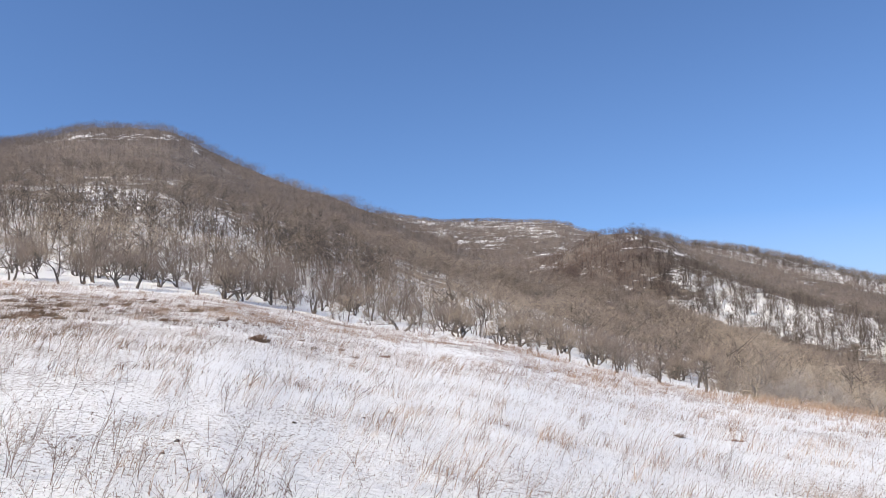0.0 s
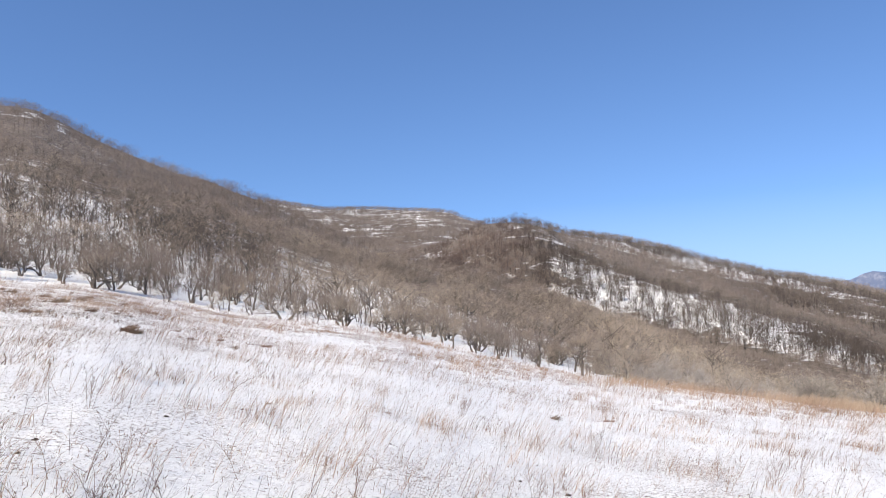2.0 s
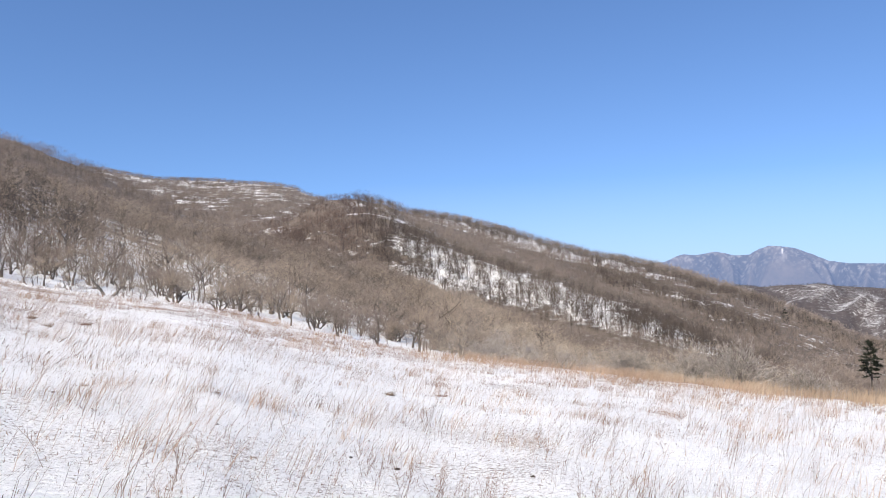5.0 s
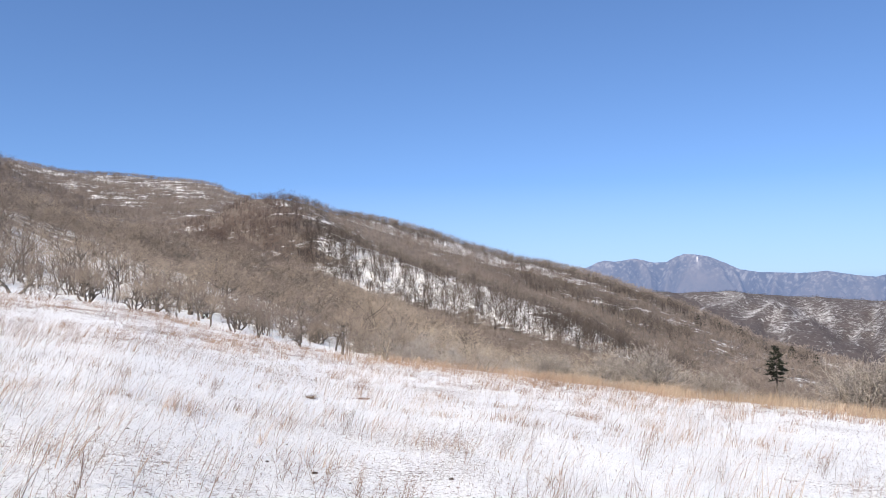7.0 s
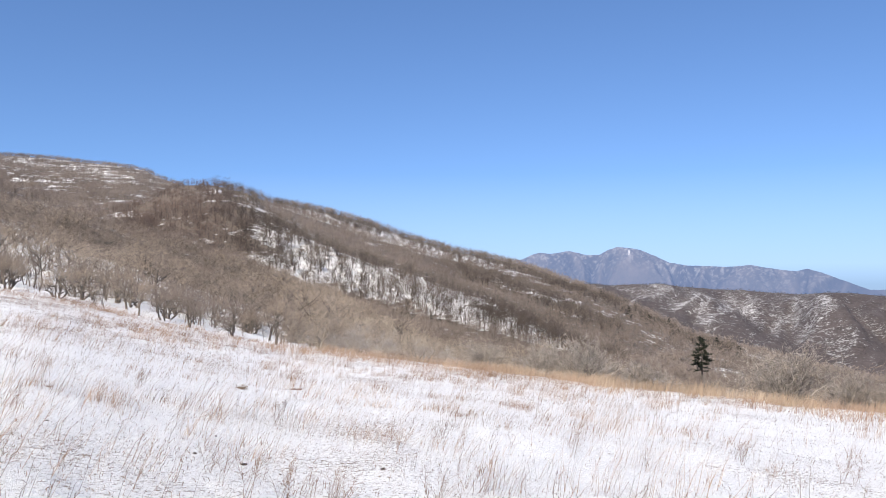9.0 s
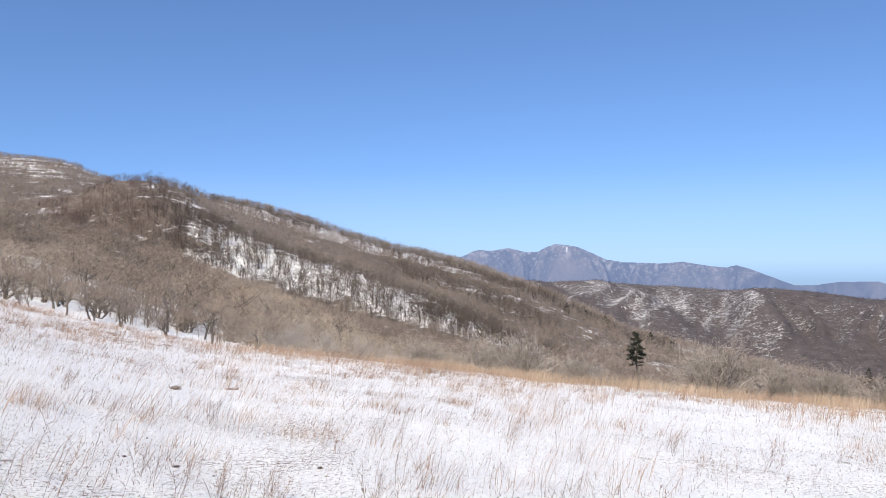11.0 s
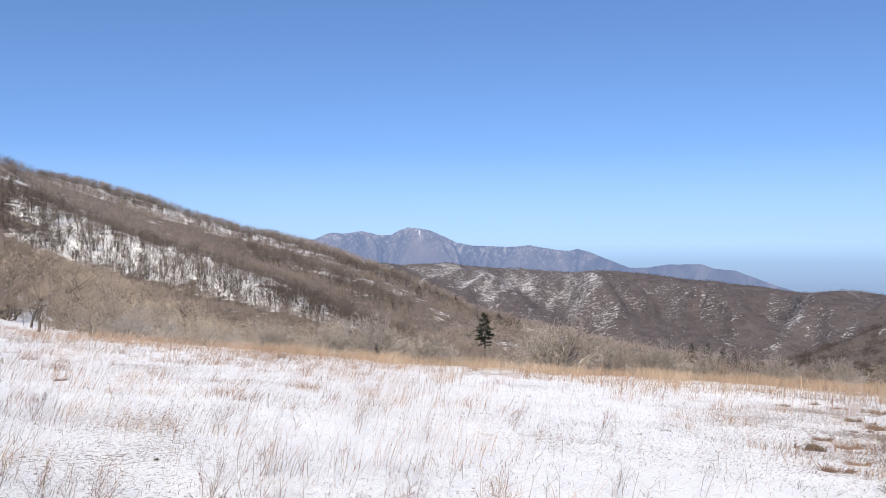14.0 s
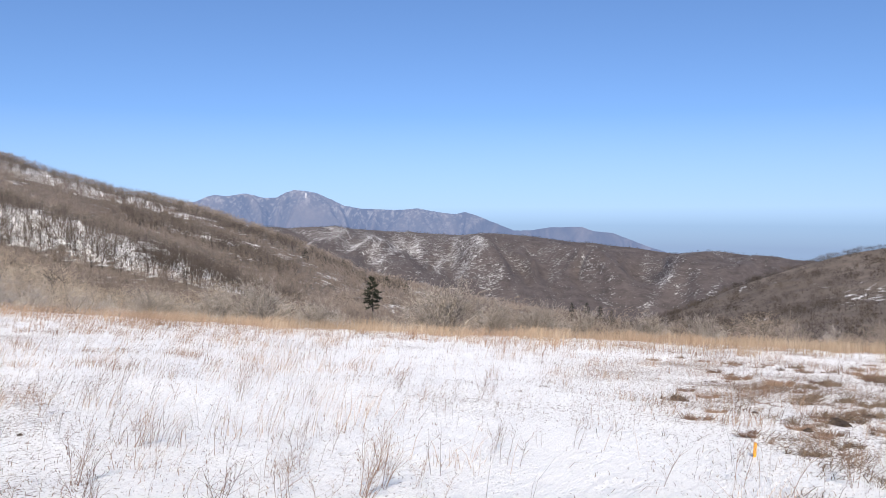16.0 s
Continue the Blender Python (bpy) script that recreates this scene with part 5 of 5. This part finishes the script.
def weed_prototype(seed, tall, arms, label):
    """A dead branching weed: one crooked stalk or more with thin side twigs."""
    rng = random.Random(seed)
    root = new("dry_weed")
    for s in range(arms):
        st = Strands()
        a = rng.uniform(0, 6.28)
        top = tall * rng.uniform(0.65, 1.0)
        p, pts = Vector((rng.gauss(0, 0.03), rng.gauss(0, 0.03), -0.04)), []
        d = Vector((math.cos(a) * 0.28 + 0.22, math.sin(a) * 0.28, 1)).normalized()
        for i in range(5):
            pts.append(p.copy())
            d = (d + Vector((rng.gauss(0, 0.14), rng.gauss(0, 0.14), 0.05))).normalized()
            p = p + d * top / 4
        st.tube(pts, [0.0032, 0.0028, 0.0024, 0.0019, 0.0013], 3)
        v, f = st.arrays()
        stalk = part("stalk", mesh_of("stalk", v, f, [M_WEED]), root)
        st = Strands()
        for n in range(rng.randint(6, 11)):
            i = rng.randint(1, 3)
            s0 = pts[i].lerp(pts[i + 1], rng.random())
            e = s0 + Vector((rng.gauss(0.03, 0.07), rng.gauss(0, 0.07), rng.uniform(0.04, 0.14))) * (tall / 0.6)
            st.tube([s0, e], [0.0016, 0.0009], 3)
            if rng.random() < 0.6:
                st.blade(e, e + Vector((rng.gauss(0, 0.012), rng.gauss(0, 0.012), 0.025)), 0.005, rng)
        v, f = st.arrays()
        tagged(part("side_twig", mesh_of("side_twig", v, f, [M_WEED]), stalk), kind="stuff")
    return tagged(root, label, "weed", "dead weeds in the meadow")


WEEDS = [weed_prototype(31, 0.70, 6, "bushy dead weed with thin branching brown stalks"),
         weed_prototype(32, 0.60, 2, "dead weed with two thin bent stalks in snow"),
         weed_prototype(33, 0.50, 1, "single dead weed stalk with short side twigs"),
         weed_prototype(34, 0.55, 4, "small cluster of dead branching weed stalks")]
WEED_SPOTS = [(49.1, 6.1, 0, 1.0), (50.6, 6.4, 0, 0.8), (44.0, 7.2, 2, 1.0), (54.5, 7.0, 1, 1.0), (27.5, 10.2, 3, 1.0), (33.5, 8.0, 3, 1.0), (30.0, 6.6, 0, 0.9),
              (76.6, 7.4, 1, 1.1), (79.5, 7.2, 2, 1.1), (71.0, 7.0, 2, 1.0), (65.0, 8.5, 1, 0.9), (60.5, 7.4, 2, 0.9), (40.0, 11.5, 3, 0.9), (23.0, 6.2, 0, 0.9),
              (17.0, 7.0, 3, 1.0), (10.0, 6.8, 1, 1.0), (2.0, 6.6, 3, 0.9), (-6.0, 6.9, 2, 1.0), (-16.0, 6.4, 1, 1.1), (-22.0, 6.4, 3, 0.8), (-27.0, 6.3, 3, 0.9),
              (-29.5, 6.6, 3, 1.0), (-24.5, 7.4, 1, 1.1), (83.5, 8.0, 3, 1.0), (86.0, 9.0, 1, 1.0)]
rng = random.Random(9)
for az, r, kind, size in WEED_SPOTS:
    place(WEEDS[kind], *seen_at(az, r), size, rng.uniform(-40, 40), 0, 0.0)
for n in range(110):
    az = rng.uniform(-36, 90)
    r = 5.8 + 24 * rng.random() ** 1.2
    place(WEEDS[rng.choice((1, 1, 2, 2, 2, 3))], az, r, rng.uniform(0.5, 0.9), rng.uniform(-50, 50), 0, 0.0)
# loose groups of them close by
for n in range(46):
    az, r = rng.uniform(-34, 62), 4.6 + 10 * rng.random() ** 1.3
    for k in range(rng.randint(2, 4)):
        place(WEEDS[rng.choice((1, 2, 2, 3))], az + rng.gauss(0, 18 / r), r + rng.gauss(0, 0.5), rng.uniform(0.55, 1.05), rng.uniform(-40, 40), 0, 0.0)


def tussock_prototype(seed, wide, tall, label, mat):
    """A flattened tussock: low lumps of soil under matted blades, most of them swept one way."""
    rng = random.Random(seed)
    root = new("grass_tussock")
    bm = bmesh.new()
    bmesh.ops.create_icosphere(bm, subdivisions=2, radius=0.5)
    for v in bm.verts:
        k = 1 + 0.9 * noise.noise(v.co * 3 + Vector((seed, 0, 0))) + 0.5 * noise.noise(v.co * 8 + Vector((0, seed, 0)))
        v.co = Vector((v.co.x * wide * 0.30 * k, v.co.y * wide * 0.17 * k, max(v.co.z, -0.1) * tall * 0.5 * k))
    me = bpy.data.meshes.new("mound")
    bm.to_mesh(me)
    bm.free()
    me.materials.append(M_MOUND)
    me.shade_smooth()
    part("mound", me, root)
    tufts = [(rng.gauss(0, wide * 0.3), rng.gauss(0, wide * 0.17), rng.uniform(0.4, 1.1), rng.gauss(0, 0.5)) for n in range(9)]
    st = Strands()
    for n in range(400):
        tx, ty, size, turn = rng.choice(tufts)
        s0 = Vector((tx + rng.gauss(0, wide * 0.07), ty + rng.gauss(0, wide * 0.05), rng.uniform(-0.01, tall * 0.25)))
        a = turn + rng.gauss(0, 0.75)
        d = Vector((math.cos(a), math.sin(a), abs(rng.gauss(0.4, 0.45)))).normalized()
        st.blade(s0, s0 + d * rng.uniform(0.08, 0.27) * size, rng.uniform(0.004, 0.009), rng)
    v, f = st.arrays()
    part("grass", mesh_of("grass", v, f, [mat]), root)
    return tagged(root, label, "tussock", "tussocks in the meadow")


mt, nd, l, b = material("matted_grass", 0.95)
l.new(ramp(nd, l, noise_of(nd, l, 30.0, 4.0), [(0.3, (0.05, 0.036, 0.025)), (0.5, (0.13, 0.09, 0.055)), (0.75, (0.27, 0.19, 0.11))]), b.inputs["Base Color"])
M_MOUND = mt
TUSSOCKS = [tussock_prototype(41, 0.75, 0.16, "flattened brown tussock of dead grass lying in snow", M_MAT),
            tussock_prototype(42, 0.5, 0.2, "small matted tan grass tussock in snow", M_WEED),
            tussock_prototype(43, 0.6, 0.2, "dark brown matted tussock showing through snow", M_MAT)]
SPOTS = [(82.6, 12.4, 2, 1.5), (79.6, 11.6, 0, 0.8), (81.8, 10.9, 1, 0.9), (80.4, 15.5, 0, 1.5), (82.8, 15.6, 0, 1.4), (84.6, 15.2, 2, 1.3), (78.6, 17.5, 1, 1.6),
         (76.0, 18.5, 1, 1.6), (81.5, 19.0, 0, 1.3), (84.5, 21.0, 1, 1.5), (72.0, 14.0, 0, 0.9), (74.6, 12.2, 1, 0.9), (62.3, 14.5, 2, 0.5), (60.4, 13.6, 2, 0.4),
         (-14.7, 30.5, 2, 0.8), (-20.6, 33, 0, 0.9), (-24.0, 34, 0, 1.3), (-26.5, 33, 0, 1.6), (-28.5, 31, 0, 1.5), (-25.2, 29, 0, 1.4), (-28.0, 27.5, 0, 1.6),
         (-22.8, 30.5, 0, 1.0), (-19.5, 26.5, 1, 1.0), (-10.8, 26, 2, 0.7), (-9.7, 23.5, 0, 0.8), (-7.8, 25, 1, 0.9), (-4.6, 24.5, 1, 1.0), (-6.7, 22.6, 0, 0.9),
         (16.2, 17.0, 0, 0.9), (20.0, 18.5, 1, 0.8), (-13.5, 24.5, 0, 1.0)]
for az, r, kind, size in SPOTS:
    place(TUSSOCKS[kind], *seen_at(az, r), size * 0.85, rng.uniform(-25, 25), 0, 0.03)
for n in range(110):
    left = rng.random() < 0.5
    az = rng.uniform(-34, -12) if left else rng.uniform(70, 90)
    r = rng.uniform(22, 44) if left else rng.uniform(9, 28)
    place(TUSSOCKS[rng.choice((0, 1, 1, 2))], az, r, rng.uniform(0.7, 1.5) if left else rng.uniform(0.45, 1.0), rng.uniform(-30, 30), 0, 0.04)
for n in range(85):
    az, r = rng.gauss(83, 5), rng.uniform(8.5, 26)
    place(TUSSOCKS[rng.choice((0, 1, 1, 2))], az, r, rng.uniform(0.35, 0.9), rng.uniform(-40, 40), 0, 0.03)
for n in range(70):
    place(TUSSOCKS[rng.choice((1, 1, 2))], rng.uniform(-12, 80), math.sqrt(rng.uniform(81, 1400)), rng.uniform(0.2, 0.5), rng.uniform(-30, 30), 0, 0.05)


def clod_prototype(seed, wide):
    """A lump of bare earth, half sunk in the snow."""
    bm = bmesh.new()
    bmesh.ops.create_icosphere(bm, subdivisions=2, radius=0.5)
    for v in bm.verts:
        k = 1 + 0.5 * noise.noise(v.co * 2.5 + Vector((seed, 0, 0))) + 0.3 * noise.noise(v.co * 7 + Vector((0, seed, 0)))
        v.co = Vector((v.co.x * wide * k, v.co.y * wide * 0.8 * k, v.co.z * wide * 0.55 * k))
    me = bpy.data.meshes.new("earth_clod")
    bm.to_mesh(me)
    bm.free()
    me.materials.append(M_EARTH)
    return tagged(new("earth_clod", me), "small dark lump of earth half sunk in snow", "clod", "clods on the snow")


M_EARTH, nd, l, b = material("dark_earth", 0.95)
l.new(ramp(nd, l, noise_of(nd, l, 60.0, 4.0), [(0.3, (0.022, 0.017, 0.014)), (0.55, (0.06, 0.045, 0.036)), (0.8, (0.13, 0.10, 0.08))]), b.inputs["Base Color"])
CLODS = [clod_prototype(3, 0.075), clod_prototype(8, 0.05)]
for az, r, kind, size in ((16.9, 8.6, 0, 1.0), (13.6, 8.9, 1, 1.0), (14.9, 10.4, 1, 0.8), (19.4, 8.3, 1, 0.7), (-11.1, 9.7, 0, 1.0), (-19.1, 7.8, 0, 0.9), (-20.1, 7.3, 1, 0.9),
                          (-14.2, 12.5, 1, 1.2), (-6.0, 11.0, 1, 1.0), (26.6, 9.0, 0, 0.9), (4.5, 9.5, 1, 0.9), (82.6, 12.0, 0, 4.6), (80.8, 11.2, 0, 2.2), (84.4, 13.5, 0, 2.6), (77.4, 12.5, 1, 2.0)):
    place(CLODS[kind], *seen_at(az, r), size, az * 53 % 360, 0, 0.0)

# ---- the marker stake ----
st, nd, l, b = material("yellow_paint", 0.6)
l.new(ramp(nd, l, noise_of(nd, l, 40.0, 4.0), [(0.3, (0.66, 0.28, 0.03)), (0.6, (0.84, 0.40, 0.05)), (0.9, (0.86, 0.50, 0.14))]), b.inputs["Base Color"])
bm = bmesh.new()
bmesh.ops.create_cube(bm, size=1.0)
for v in bm.verts:
    v.co = Vector((v.co.x * 0.035, v.co.y * 0.03, 0.05 + v.co.z * 0.24))
bmesh.ops.bevel(bm, geom=list(bm.edges), offset=0.005, segments=2, affect="EDGES")
me = bpy.data.meshes.new("marker_stake")
bm.to_mesh(me)
bm.free()
me.materials.append(st)
stake = tagged(new("marker_stake", me), "short yellow-painted marker stake standing in thin snow", "stake")
x, y, z = spot(*seen_at(77.4, 8.95))
stake.matrix_world = pose(x, y, z, 2, -3, 20)
